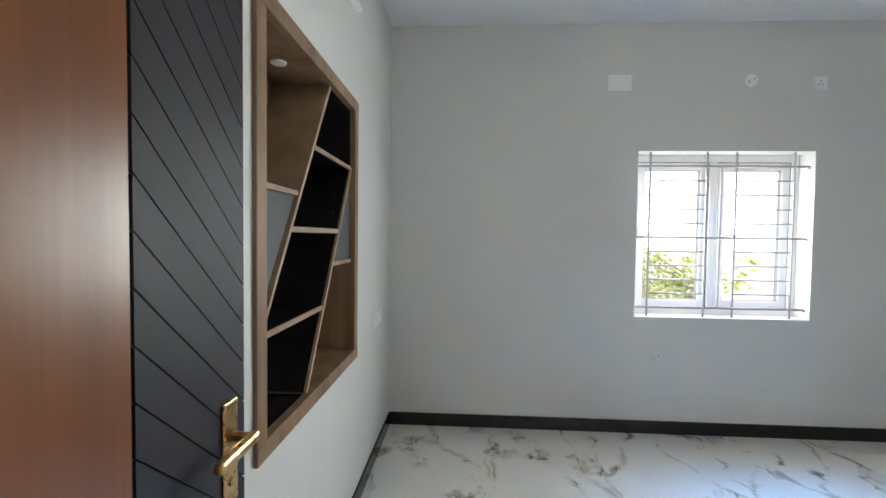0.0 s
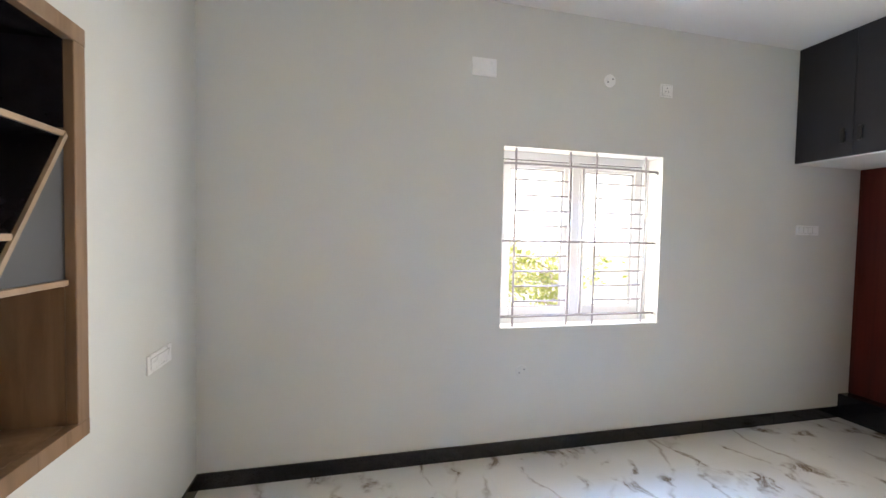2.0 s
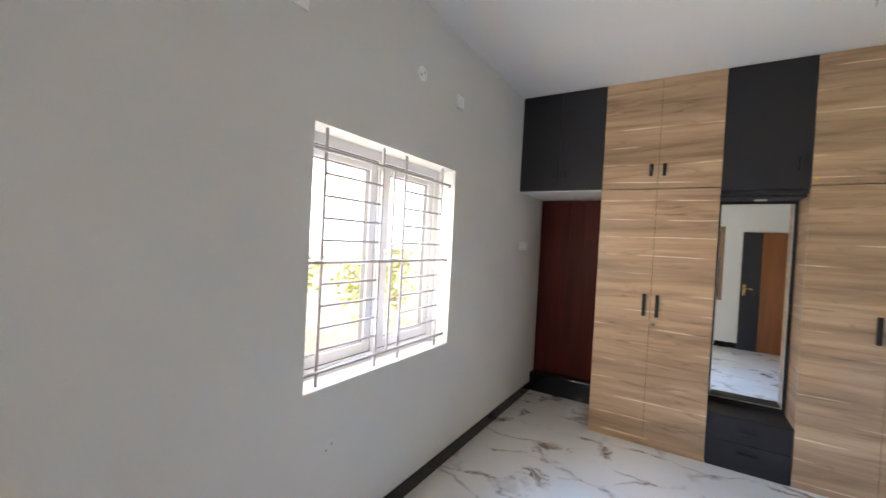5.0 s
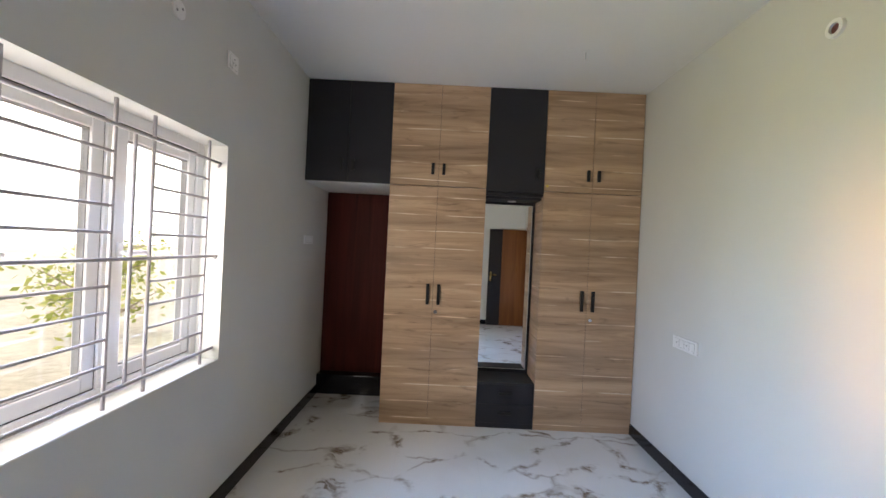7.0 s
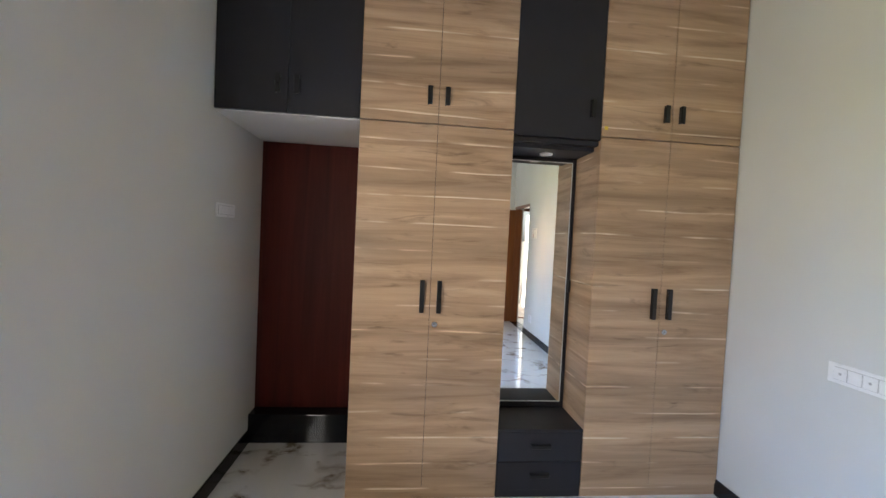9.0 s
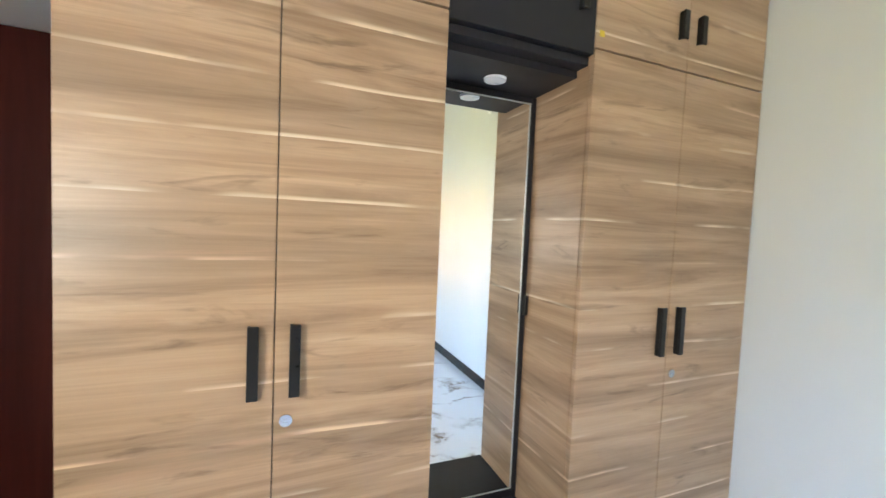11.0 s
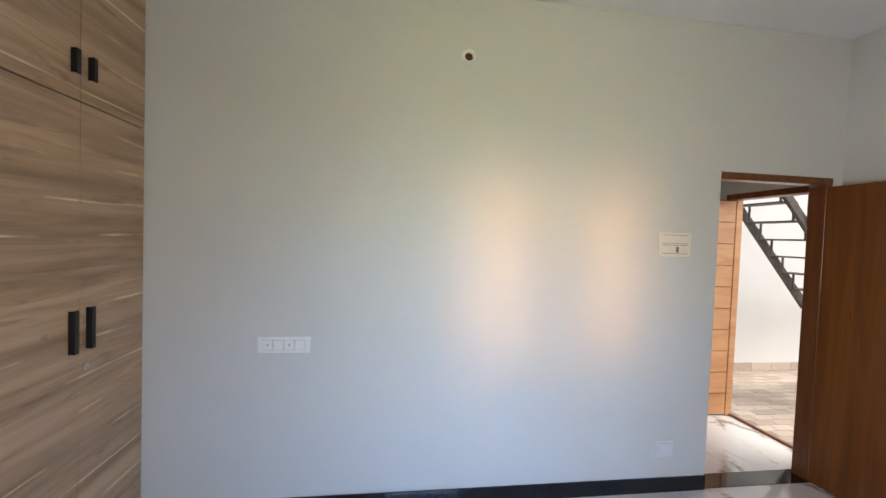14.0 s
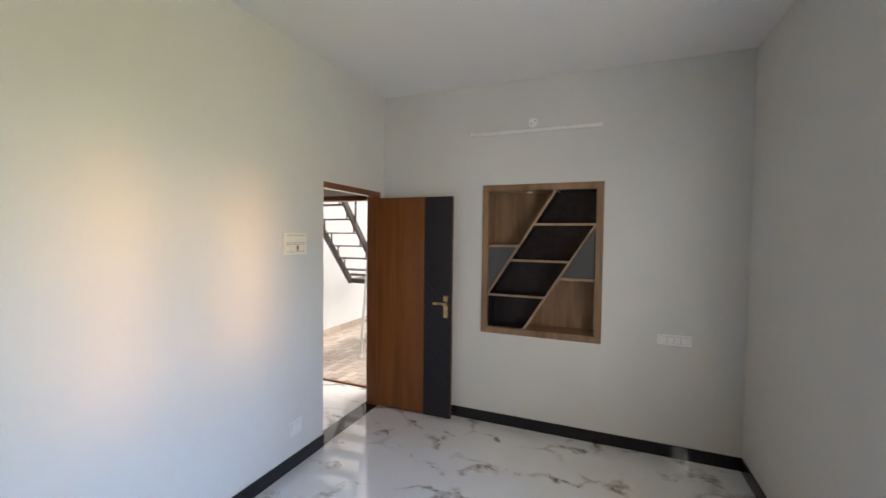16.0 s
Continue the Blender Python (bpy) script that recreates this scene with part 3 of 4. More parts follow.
plate_at(1, -1, YN, 1.045, 1.210, 2.516, 2.630, "blank_plate", "white blank cover plate high on the wall", (), PLASTIC, "cover plate")
t, span = plate_at(1, -1, YN, 2.462, 2.565, 2.511, 2.606, "socket_plate", "white three-pin socket high on the wall", [(0.14, 0.86, 0.12, 0.88)], PLASTIC, "socket")
for du, dz, r in ((0, 0.016, 0.005), (-0.012, -0.008, 0.004), (0.012, -0.008, 0.004)):
    part("pin_hole", ring(bmesh.new(), (2.5135 + du, YN - 0.0124, 2.558 + dz), 1, 0.0005, r, -0.0012, 12), GASKET, t)
plate_at(1, -1, YN, 3.797, 4.030, 1.540, 1.618, "switch_plate", "white switch plate in the bathroom passage", four)


def round_cover(name, center, axis, depth, r, mat, label, dots=2):
    t = thing(name, center, label, "cover plate")
    part("cover", ring(bmesh.new(), center, axis, 0.0005, r, depth, 30), mat, t)
    for k in range(dots):
        c = Vector(center)
        off = r * 0.42 * (1 if k else -1)
        c[1 - axis if axis < 2 else 0] += off
        c[2] += off * (0.6 if axis < 2 else 0)
        c[axis] += depth * 1.001
        part("screw", ring(bmesh.new(), tuple(c), axis, 0.0005, 0.006, depth * 0.2, 12), GASKET, t)


round_cover("round_cover", (2.048, YN, 2.582), 1, -0.009, 0.044, PLASTIC, "white round ceiling-rose cover high on the wall")
round_cover("round_cover", (1.442, YN, 0.570), 1, -0.003, 0.042, WALL, "painted-over round cover low on the wall")
t = thing("conduit_outlet", (2.043, YS, 2.636), "white round outlet ring with an open dark red conduit", "outlet")
part("outlet_ring", ring(bmesh.new(), (2.043, YS, 2.636), 1, 0.024, 0.043, 0.016), PLASTIC, t)
part("conduit", ring(bmesh.new(), (2.043, YS, 2.636), 1, 0.001, 0.024, 0.004), HOLE, t, "dark red conduit mouth")

t = thing("tube_light", (XW, 1.53, 2.56), "white slim tube light batten, switched off", "lamp")
part("batten", boxed((XW, 0.995, 2.553), (XW + 0.022, 2.068, 2.577), 0.003), PLASTIC, t)
part("tube", rodded((XW + 0.030, 1.005, 2.562), (XW + 0.030, 2.058, 2.562), 0.011, 14), PLASTIC, t)
for y in (0.99, 2.059):
    part("end_cap", boxed((XW, y, 2.549), (XW + 0.042, y + 0.014, 2.580), 0.003), PLASTIC, t)
round_cover("round_cover", (XW, 1.529, 2.628), 0, 0.012, 0.040, PLASTIC, "white round rose above the tube light")
t = thing("ceiling_hook", (3.07, 0.87, H), "short wire stub at a fan point in the ceiling", "hook")
part("cover", ring(bmesh.new(), (3.07, 0.87, H), 2, 0.001, 0.035, -0.004), WHITE, t)
part("wire", rodded((3.07, 0.87, H), (3.062, 0.875, H - 0.06), 0.003, 8), LINE, t)


# ---- bedroom door ----
def bedroom_door():
    t = thing("door_1", (-0.44, YS - 0.01, 0.0), "teak and slate-grey bedroom door, standing open", "door", "", "structure")
    x0, x1, z1 = DOOR[0], DOOR[1], DOOR[3]
    fw = 0.048
    part("jamb", boxed((x0, SB + 0.03, 0.003), (x0 + 0.040, YS - 0.004, z1 - fw), 0.004), TEAK_FRAME, t, "dark teak jamb")
    part("jamb", boxed((x1 - fw, SB + 0.002, 0.003), (x1, SB + 0.07, z1 - fw), 0.004), TEAK_FRAME, t, "dark teak jamb")
    part("head", boxed((x0, YS - 0.075, z1 - fw), (x1, YS + 0.003, z1), 0.004), TEAK_FRAME, t, "dark teak head")
    xa, xb = -0.465, -0.428
    y0, ysp, y1 = YS - 0.002, 0.585, 0.853
    leaf = part("leaf", boxed((xa, y0, 0.012), (xb - 0.008, y1, 2.018), 0.002), TEAK, t, "teak door leaf")
    part("wood_panel", boxed((xb - 0.009, y0, 0.012), (xb, ysp - 0.002, 2.018), 0.0015), TEAK, leaf, "plain teak panel")
    part("groove_bed", boxed((xb - 0.0085, ysp - 0.002, 0.012), (xb - 0.006, y1, 2.018)), GROOVE, leaf)
    # slanted slate boards, parted by grooves
    slope, pitch, gap = -0.98, 0.0775, 0.004
    z = 1.369 - 18 * pitch
    while z < 2.4:
        a, b = z, z + pitch - gap
        poly = [(ysp + 0.003, a), (y1, a + slope * (y1 - ysp)), (y1, b + slope * (y1 - ysp)), (ysp + 0.003, b)]
        out = []
        for lim, keep in ((0.012, 1), (2.018, -1)):
            src = poly if not out else out
            res = []
            for i in range(len(src)):
                p, q = src[i], src[(i + 1) % len(src)]
                ip, iq = (p[1] - lim) * keep >= 0, (q[1] - lim) * keep >= 0
                if ip:
                    res.append(p)
                if ip != iq:
                    s = (lim - p[1]) / (q[1] - p[1])
                    res.append((p[0] + s * (q[0] - p[0]), lim))
            out = res
            if not out:
                break
        if len(out) >= 3:
            part("slat", prism(bmesh.new(), out, 0, xb - 0.0062, xb), SLATE, leaf)
        z += pitch
    hy, hz = 0.800, 1.028
    bm = boxed((xb, hy - 0.022, hz - 0.10), (xb + 0.006, hy + 0.022, hz + 0.10), 0.003, 2)
    rod(bm, (xb + 0.004, hy, hz + 0.03), (xb + 0.05, hy, hz + 0.03), 0.010, 14)
    box(bm, (xb + 0.038, hy - 0.108, hz + 0.019), (xb + 0.056, hy + 0.012, hz + 0.041), 0.006, 2)
    rod(bm, (xb + 0.004, hy, hz - 0.055), (xb + 0.009, hy, hz - 0.055), 0.009, 14)
    part("door_handle", bm, BRASS, leaf, "brass lever handle on a long plate")


bedroom_door()


# ---- wardrobe wall ----
YA0, YA1, YC1, YD1 = 2.312, 1.460, 0.953, YS + 0.004
DT = 0.018


def handle(parent, y, z0, z1, w=0.026):
    bm = boxed((XF - 0.024, y - w / 2, z0), (XF - 0.016, y + w / 2, z1), 0.003, 2)
    for z in (z0 + 0.008, z1 - 0.014):
        box(bm, (XF - 0.018, y - w / 2 + 0.001, z), (XF, y + w / 2 - 0.001, z + 0.006), 0.001)
    box(bm, (XF - 0.020, y + w / 2 - 0.006, z0 + 0.002), (XF, y + w / 2 - 0.001, z1 - 0.002))
    part("handle", bm, BLACK, parent, "matt black strip handle")


def keylock(parent, y, z):
    bm = ring(bmesh.new(), (XF, y, z), 0, 0.0055, 0.0165, -0.004, 24)
    rod(bm, (XF, y, z), (XF - 0.003, y, z), 0.006, 14)
    box(bm, (XF - 0.0045, y - 0.001, z - 0.004), (XF - 0.003, y + 0.001, z + 0.004))
    part("lock", bm, STEEL, parent, "small chrome cam lock")


def cabinet(name, y0, y1, z0, z1, splits, mat, label, handles, plinth=0.0, lock=None, depth=XB, group=""):
    """A cabinet between y0 < y1; splits: y of the door edges; handles: one y for each door."""
    t = thing(name, ((XF + depth) / 2, (y0 + y1) / 2, z0), label, "wardrobe" if z0 == 0 else "cabinet", group)
    part("carcass", boxed((XF + DT + 0.002, y0 + 0.001, z0 + 0.002 if z0 else 0.0), (depth - 0.003, y1 - 0.001, z1 - 0.002)), mat, t)
    if mat == LAMINATE:
        # dark brown strip paints the shade in each door gap
        for y in splits[1:-1]:
            part("gap_strip", boxed((XF + 0.004, y - 0.0014, z0 + plinth + 0.004), (XF + DT, y + 0.0014, z1 - 0.01)), GAP_BROWN, t, "dark strip for the shade between the doors")
    if plinth:
        part("plinth", boxed((XF + 0.006, y0 + 0.001, 0.0), (XF + DT + 0.001, y1 - 0.001, plinth - 0.003)), mat, t)
    for i in range(len(splits) - 1):
        a, b = splits[i], splits[i + 1]
        door = part("door", boxed((XF, a + 0.0016, z0 + plinth + 0.0012), (XF + DT, b - 0.0016, z1 - (0.006 if z0 == 0 else 0.002)), 0.0008), mat, t)
        hz = (1.063, 1.245) if z0 == 0 else (2.203, 2.303)
        handle(door, handles[i], *hz)
        if lock and a < lock[0] < b:
            keylock(door, *lock)
    return t


cabinet("wardrobe", YA1, YA0, 0.0, LOFT, (YA1, 1.887, YA0), LAMINATE, "tall two-door oak laminate wardrobe with black handles", (1.839, 1.934), 0.07, (1.857, 0.998), group="wardrobes")
cabinet("wardrobe", YD1, YC1, 0.0, LOFT, (YD1, 0.530, YC1), LAMINATE, "tall two-door oak laminate wardrobe against the wall", (0.482, 0.578), 0.07, (0.496, 0.988), group="wardrobes")
cabinet("loft_cabinet", YA1, YA0, LOFT, H - 0.002, (YA1, 1.887, YA0), LAMINATE, "oak laminate loft cabinet above the wardrobe", (1.842, 1.938), group="loft cabinets")
t = cabinet("loft_cabinet", YD1, YC1, LOFT, H - 0.002, (YD1, 0.530, YC1), LAMINATE, "oak laminate loft cabinet with a yellow sticker", (0.478, 0.571), group="loft cabinets")
part("sticker", boxed((XF - 0.0015, 0.916, 2.142), (XF, 0.936, 2.162), 0.0004), YELLOW, t, "small yellow sticker")
cabinet("loft_cabinet", YA0, YN - 0.003, LOFT, H - 0.002, (YA0, 2.690, YN - 0.003), SLATE, "slate grey loft cabinet above the bathroom passage", (2.642, 2.739), group="loft cabinets")
cabinet("loft_cabinet", YC1, YA1, LOFT - 0.025, H - 0.002, (YC1, YA1), SLATE, "slate grey single-door loft cabinet above the mirror", (1.012,), group="loft cabinets")
setting("passage_soffit", boxed((XF + 0.02, YA0 + 0.002, LOFT - 0.006), (XB - 0.001, YN - 0.001, LOFT + 0.001)), WHITE, "white underside of the loft over the passage", "ceiling")


def dresser():
    t = thing("dressing_unit", ((XF + XB) / 2, (YC1 + YA1) / 2, 0), "slate grey dressing unit with mirror and two drawers", "dresser")
    a, b = YC1 + 0.002, YA1 - 0.002
    mx = 4.06
    part("drawer_body", boxed((XF + DT + 0.002, a, 0.0), (mx + 0.02, b, 0.385)), SLATE, t)
    part("top", boxed((XF, a, 0.385), (mx + 0.02, b, 0.402), 0.0015), SLATE, t, "slate grey shelf top")
    part("plinth", boxed((XF + 0.006, a, 0.0), (XF + DT + 0.001, b, 0.043)), SLATE, t)
    for z0, z1 in ((0.046, 0.209), (0.2125, 0.384)):
        d = part("drawer", boxed((XF, a + 0.002, z0), (XF + DT, b - 0.002, z1), 0.001), SLATE, t)
        z = (z0 + z1) / 2 + 0.012
        bm = boxed((XF - 0.026, 1.150, z + 0.004), (XF, 1.266, z + 0.009), 0.002)
        box(bm, (XF - 0.028, 1.150, z - 0.012), (XF - 0.023, 1.266, z + 0.009), 0.002)
        part("handle", bm, BLACK, d, "matt black cup handle")
    back = part("mirror_door", boxed((mx + 0.004, a, 0.404), (mx + 0.022, b, 2.03)), SLATE, t)
    f = 0.022
    bm = bmesh.new()
    for lo, hi in (((a, 0.404), (a + f, 2.028)), ((b - f, 0.404), (b, 2.028)), ((a + f, 0.404), (b - f, 0.404 + f + 0.01)), ((a + f, 2.028 - f), (b - f, 2.028))):
        box(bm, (mx - 0.008, lo[0], lo[1]), (mx + 0.0035, hi[0], hi[1]), 0.002)
    part("mirror_frame", bm, SLATE, t, "slate grey mirror frame")
    part("mirror", boxed((mx - 0.002, a + f, 0.404 + f + 0.01), (mx + 0.003, b - f, 2.028 - f), 0.0015), MIRROR, t, "full-length mirror")
    m0, m1, n0, n1 = a + f, b - f, 0.404 + f + 0.01, 2.028 - f
    for lo, hi in (((m0, n0), (m0 + 0.005, n1)), ((m1 - 0.005, n0), (m1, n1)), ((m0 + 0.005, n0), (m1 - 0.005, n0 + 0.005)), ((m0 + 0.005, n1 - 0.005), (m1 - 0.005, n1))):
        part("bevel", boxed((mx - 0.004, lo[0], lo[1]), (mx - 0.0025, hi[0], hi[1]), 0.0005), BEVEL, t, "bright bevelled mirror edge")
    part("handle", boxed((mx - 0.03, a + 0.004, 1.165), (mx - 0.008, a + 0.018, 1.243), 0.003), BLACK, back, "matt black mirror handle")
    # light box under the loft
    part("light_box", boxed((XF + 0.075, a, 2.030), (mx + 0.02, b, LOFT - 0.024), 0.0015), SLATE, t, "slate grey light box")
    part("box_lip", boxed((XF + 0.022, a, 2.052), (XF + 0.074, b, LOFT - 0.026), 0.0015), SLATE, t)
    part("downlight", ring(bmesh.new(), (3.955, 1.197, 2.030), 2, 0.002, 0.040, -0.008, 28), PLASTIC, t, "round white downlight, off")
    part("back_board", boxed((mx + 0.024, a, 0.0), (XB - 0.003, b, LOFT - 0.03)), SLATE, t)


dresser()

# bathroom passage
t = thing("door_2", (XB - 0.02, (YA0 + YN) / 2, 0.2), "closed dark maroon bathroom door above a black step", "door", "", "structure")
part("leaf", boxed((XB - 0.035, YA0 + 0.003, 0.205), (XB - 0.003, YN - 0.003, LOFT - 0.008), 0.002), MAROON, t)
setting("step", boxed((4.35, YA0 + 0.003, 0.0), (XB - 0.002, YN - 0.001, 0.203), 0.006, 2), GRANITE, "polished black granite step before the bathroom door", "step")

# ---- hall and courtyard ----
setting("wall_hall_west", slab(bmesh.new(), 0, HX - 0.14, HX, -2.3, SB, -0.3, 2.85, [(D2[0] - 0.05, D2[1] + 0.05, -0.001, D2[3] + 0.05)]), WALL, "grey hall wall with the outer door", "wall")
setting("wall_hall_south", slab(bmesh.new(), 1, -2.45, -2.3, HX - 0.14, 3.35, -0.3, 2.85), WALL, "plain grey hall wall", "wall")
setting("wall_hall_east", slab(bmesh.new(), 0, 3.2, 3.35, -2.3, SB, -0.3, 2.85), WALL, "plain grey hall wall", "wall")
setting("ceiling_hall", slab(bmesh.new(), 2, 2.7, 2.85, HX, 3.2, -2.3, SB), WHITE, "plain white hall ceiling", "ceiling")


def outer_door():
    t = thing("door_3", (HX - 0.07, -0.54, 0.0), "orange wood outer door with horizontal boards, standing open", "door", "", "structure")
    a, b, top = D2[0], D2[1], D2[3]
    x0, x1 = HX - 0.138, HX - 0.002
    part("jamb", boxed((x0, a - 0.05, 0.0), (x0 + 0.066, a, top), 0.003), PINE, t)
    part("jamb", boxed((x0, b, 0.0), (x1, b + 0.05, top), 0.003), PINE, t)
    part("head", boxed((x0, a - 0.05, top), (x1, b + 0.05, top + 0.05), 0.003), TEAK_FRAME, t, "dark teak head")
    part("sill", boxed((x0, a, 0.0), (x0 + 0.03, b, 0.02), 0.003), TEAK_FRAME, t)
    leaf = part("leaf", boxed((HX - 0.068, a - 0.046, 0.01), (HX + 0.73, a - 0.014, top - 0.002)), GROOVE, t, "board-faced door leaf")
    n = 10
    for i in range(n):
        z0 = 0.012 + (top - 0.014) * i / n
        z1 = 0.012 + (top - 0.014) * (i + 1) / n - 0.006
        part("board", boxed((HX - 0.068, a - 0.016, z0), (HX + 0.73, a - 0.004, z1), 0.002), PINE, leaf)


outer_door()

CY, CZ = -2.15, -0.02
setting("wall_court", slab(bmesh.new(), 1, CY - 0.2, CY, -6.5, HX - 0.14, -0.3, 4.2), OUTWALL, "white courtyard wall in sunlight", "wall")
setting("floor_court", boxed((-6.5, CY, -0.2), (HX - 0.14, 3.6, CZ - 0.006)), GROUT, "mortar bed of the courtyard floor", "floor")


def stair():
    t = thing("steel_stair", (-1.9, -1.27, 1.0), "dark painted steel stair with open treads on the courtyard wall", "stair")
    ya, yb = -1.53, -0.95
    x0, z0, run, rise, n = -2.28, 0.965, 0.152, 0.180, 10
    for y, nm in ((ya, "stringer"), (yb, "stringer")):
        s = [(x0 - 0.02, z0 - 0.05), (x0 + 0.03, z0 - 0.05), (x0 + run * n + 0.04, z0 + rise * n - 0.03), (x0 + run * n, z0 + rise * n + 0.02), (x0 - 0.02, z0 + 0.02)]
        part(nm, prism(bmesh.new(), s, 1, y - 0.02, y + 0.02), STAIR, t)
    part("landing_beam", boxed((x0 - 0.9, ya - 0.02, z0 - 0.05), (x0 - 0.02, yb + 0.02, z0 + 0.02), 0.004), STAIR, t)
    for k in range(1, n + 1):
        x, z = x0 + run * k, z0 + rise * k
        part("tread", boxed((x - 0.09, ya + 0.021, z - 0.008), (x + 0.09, yb - 0.021, z + 0.008), 0.003), STAIR, t)
    for k in range(1, n):
        x, z = x0 + run * k + 0.076, z0 + rise * k
        for y in (ya + 0.05, yb - 0.05):
            part("riser_post", boxed((x - 0.008, y - 0.008, z + 0.008), (x + 0.008, y + 0.008, z + rise - 0.008)), STAIR, t)
    for k in range(1, n, 2):
        x, z = x0 + run * k, z0 + rise * k
        part("baluster", boxed((x - 0.01, yb + 0.021, z - 0.05), (x + 0.01, yb + 0.04, z + 0.85)), STAIR, t)
    bm = bmesh.new()
    s = [(x0, z0 + 0.97), (x0 + run * n, z0 + rise * n + 0.85), (x0 + run * n, z0 + rise * n + 0.89), (x0, z0 + 1.01)]
    part("handrail", prism(bm, s, 1, yb + 0.018, yb + 0.044), STAIR, t)
    part("bracket", boxed((x0 - 0.9, CY, z0 - 0.04), (x0 - 0.86, ya - 0.02, z0 + 0.0)), STAIR, t)
    part("bracket", boxed((x0 + run * n - 0.04, CY, z0 + rise * n - 0.06), (x0 + run * n, ya - 0.02, z0 + rise * n - 0.02)), STAIR, t)


stair()


def ladder():
    t = thing("step_ladder", (-2.2, -0.9, CZ), "aluminium step ladder standing in the courtyard", "ladder")
    fx, fy = -1.708, -0.96
    top = (fx - 0.12, fy + 0.06, 1.55)
    for dx, dy in ((0, 0), (-0.28, 0.34)):
        part("rail", rodded((fx + dx, fy + dy, CZ + 0.02), (top[0] + dx * 0.7, top[1] + dy * 0.7, top[2]), 0.022, 8), ALU, t)
        part("foot", rodded((fx + dx, fy + dy, CZ), (fx + dx * 1.0, fy + dy, CZ + 0.05), 0.028, 8), PLASTIC, t, "white plastic foot")
        part("leg", rodded((fx + dx - 0.62, fy + dy - 0.10, CZ), (top[0] + dx * 0.7, top[1] + dy * 0.7, top[2]), 0.016, 8), ALU, t)
    for k in range(1, 6):
        s = k / 6
        p = Vector((fx, fy, CZ)).lerp(Vector(top), s)
        q = Vector((fx - 0.28, fy + 0.34, CZ)).lerp(Vector((top[0] - 0.196, top[1] + 0.238, top[2])), s)
        part("rung", rodded(p, q, 0.018, 8), ALU, t)


ladder()


# ---- outside the window ----
gb = bmesh.new()
bmesh.ops.create_grid(gb, x_segments=60, y_segments=60, size=400.0)
for v in gb.verts:
    v.co.z = -0.32 + 0.25 * noise.noise(v.co * 0.02)
# added glowing arc that whitens the sky and the horizon
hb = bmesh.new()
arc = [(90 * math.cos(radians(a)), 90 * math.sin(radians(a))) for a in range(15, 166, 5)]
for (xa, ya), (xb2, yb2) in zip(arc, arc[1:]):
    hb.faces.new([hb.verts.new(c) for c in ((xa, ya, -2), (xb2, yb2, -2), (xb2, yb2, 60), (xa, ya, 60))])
setting("backdrop", hb, SKY_GLOW, "glowing pale backdrop that stands in for bright sky", "backdrop")
setting("ground", gb, EARTH, "dry sunlit earth with scrub", "ground")


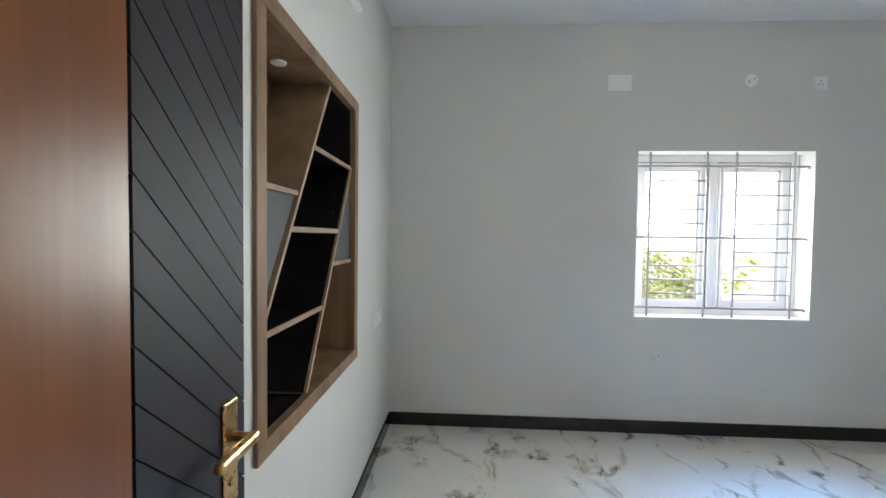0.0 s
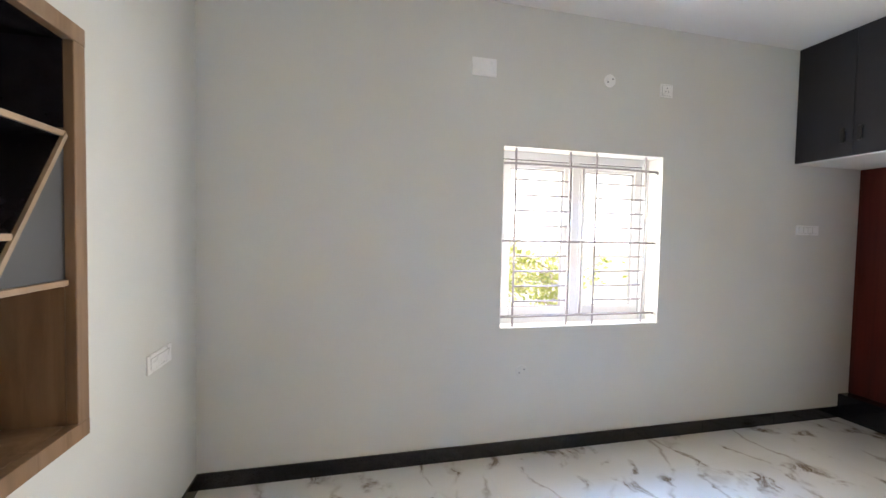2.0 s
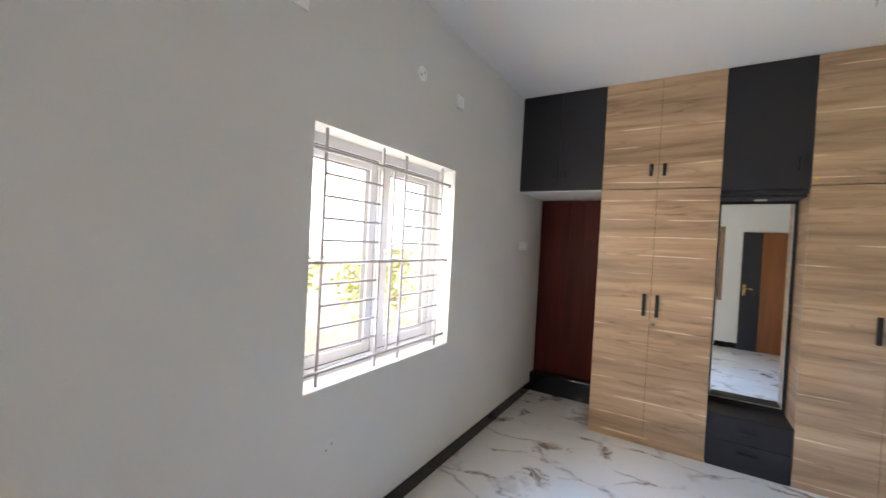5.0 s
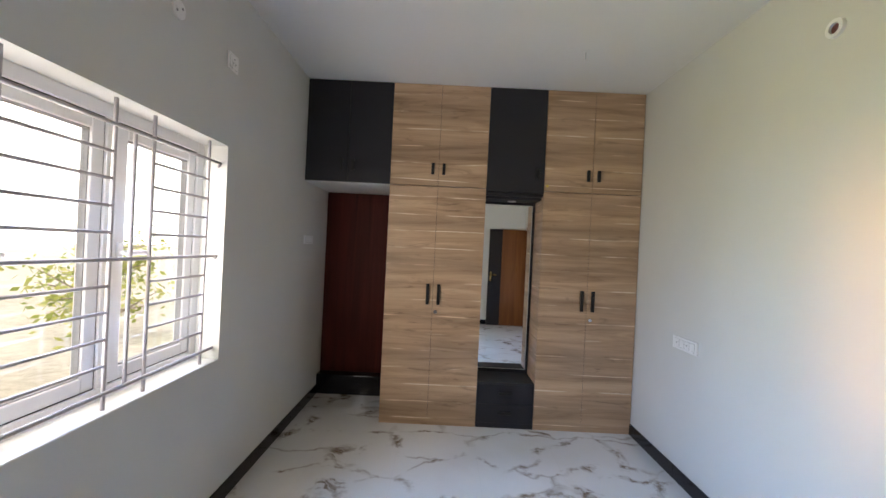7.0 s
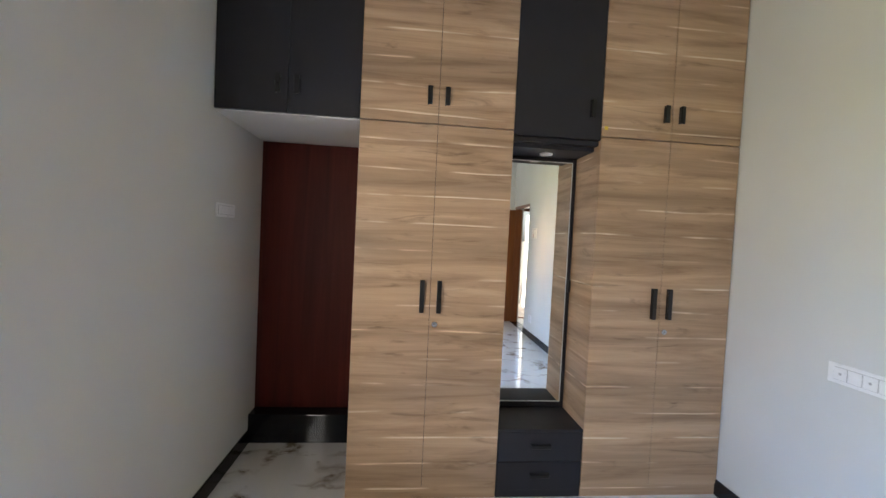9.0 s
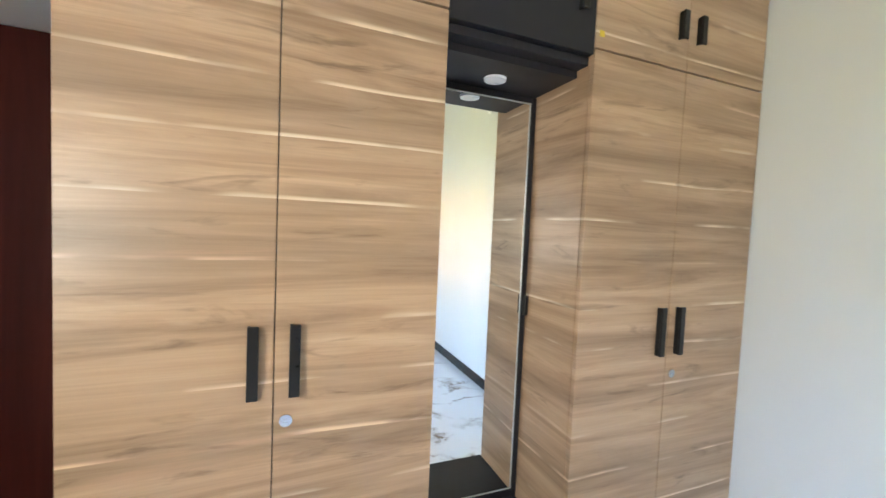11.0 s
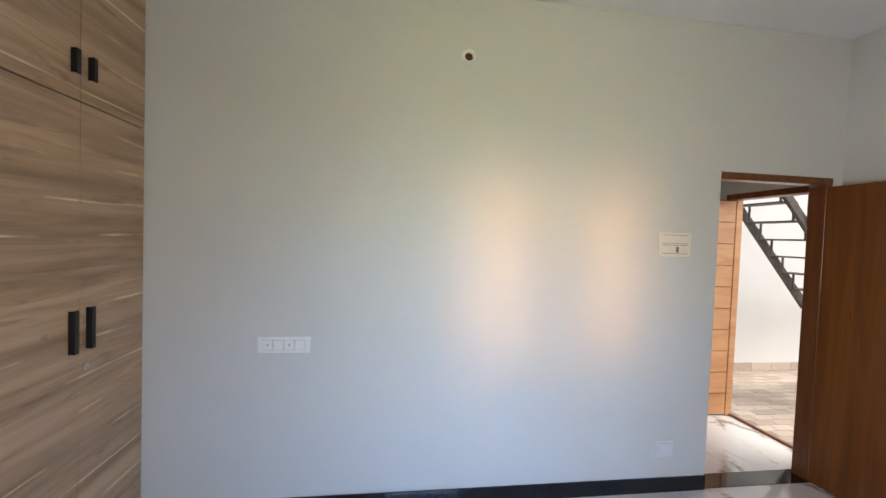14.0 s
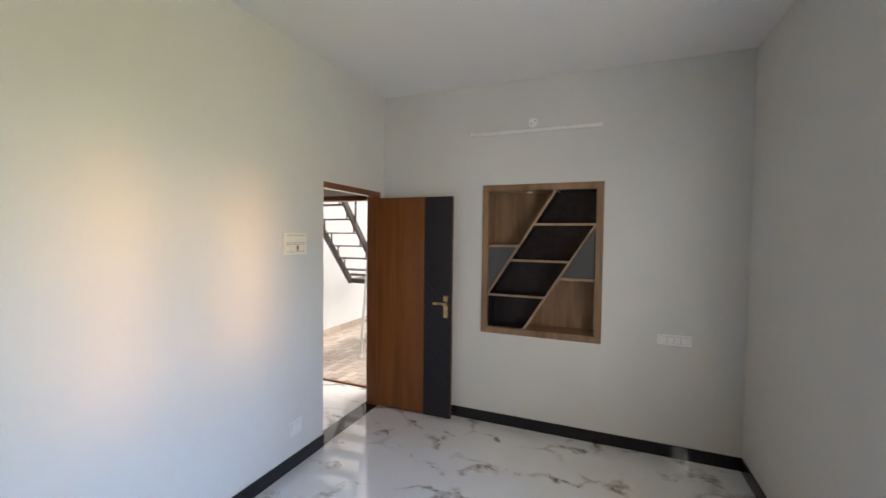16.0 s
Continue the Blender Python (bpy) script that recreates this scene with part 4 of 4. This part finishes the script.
def tree(x, y, height, spread, seed, label):
    rng = random.Random(seed)
    t = thing("tree", (x, y, -0.45), label, "tree", "garden trees")
    bm = bmesh.new()
    base = Vector((x, y, -0.5))
    top = base + Vector((rng.uniform(-0.2, 0.2), rng.uniform(-0.2, 0.2), height * 0.8))
    rod(bm, base, base.lerp(top, 0.5), 0.018 * height, 9, 0.013 * height)
    rod(bm, base.lerp(top, 0.48), top, 0.013 * height, 8, 0.012)
    tips = [top]
    for k in range(16):
        a = base.lerp(top, rng.uniform(0.12, 0.95))
        ang = rng.uniform(0, 2 * math.pi)
        d = Vector((math.cos(ang), math.sin(ang), rng.uniform(-0.1, 0.7))) * spread * rng.uniform(0.4, 1.0)
        rod(bm, a, a + d * 0.6, 0.02, 6, 0.012)
        rod(bm, a + d * 0.58, a + d, 0.012, 5, 0.005)
        tips += [a + d * 0.55, a + d]
    part("trunk", bm, BARK, t)
    verts, faces = [], []
    for c in tips:
        rad = spread * rng.uniform(0.16, 0.34)
        for k in range(26):
            p = c + Vector([rng.gauss(0, 0.5) * rad for _ in range(3)])
            s = rng.uniform(0.04, 0.085)
            u = Vector([rng.uniform(-1, 1) for _ in range(3)]).normalized()
            w = u.orthogonal().normalized()
            i = len(verts)
            verts += [p - u * s, p + w * s * 0.5, p + u * s, p - w * s * 0.5]
            faces.append((i, i + 1, i + 2, i + 3))
    me = bpy.data.meshes.new("crown")
    me.from_pydata([tuple(v) for v in verts], [], faces)
    me.materials.append(LEAVES)
    crown = new("crown", me)
    crown.parent = t
    crown.matrix_parent_inverse = Matrix.Translation(t.location).inverted()
    tagged(crown, "loose crown of small green leaves")


for tx, ty, th, ts, sd in ((0.4, 8.8, 1.7, 0.9, 1), (2.9, 8.4, 2.0, 0.9, 2), (4.4, 8.0, 2.0, 1.0, 3), (6.9, 7.6, 2.3, 1.1, 4), (9.2, 9.4, 2.6, 1.2, 5), (-3.5, 10.5, 2.0, 1.1, 6), (12.5, 8.2, 2.6, 1.3, 7), (5.6, 12.5, 2.2, 1.2, 8)):
    tree(tx, ty, th * 0.86, ts, sd, "low yellow-green garden tree, leafy almost to the ground")


# ---- courtyard paving ----
def paving():
    floor_ob = bpy.data.objects["floor_court"]
    me = bpy.data.meshes.new("tile")
    bm = boxed((-0.097, -0.047, -0.006), (0.097, 0.047, 0.0), 0.0015)
    bm.to_mesh(me)
    bm.free()
    me.materials.append(COURT_TILE)
    n = 0
    for j in range(17):
        for i in range(15):
            x, y = -0.92 - 0.2 * i - (0.1 if j % 2 else 0), CY + 0.06 + 0.1 * j
            ob = new("tile", me)
            ob.location = (x, y, CZ + random.uniform(-0.0006, 0.0006))
            ob.parent = floor_ob
    me2 = bpy.data.meshes.new("skirting_tile")
    bm = boxed((-0.145, 0.0, 0.0), (0.145, 0.012, 0.11), 0.002)
    bm.to_mesh(me2)
    bm.free()
    me2.materials.append(COURT_TILE)
    wall_ob = bpy.data.objects["wall_court"]
    for i in range(14):
        ob = new("skirting_tile", me2)
        ob.location = (-0.95 - 0.295 * i, CY, CZ)
        ob.parent = wall_ob


paving()
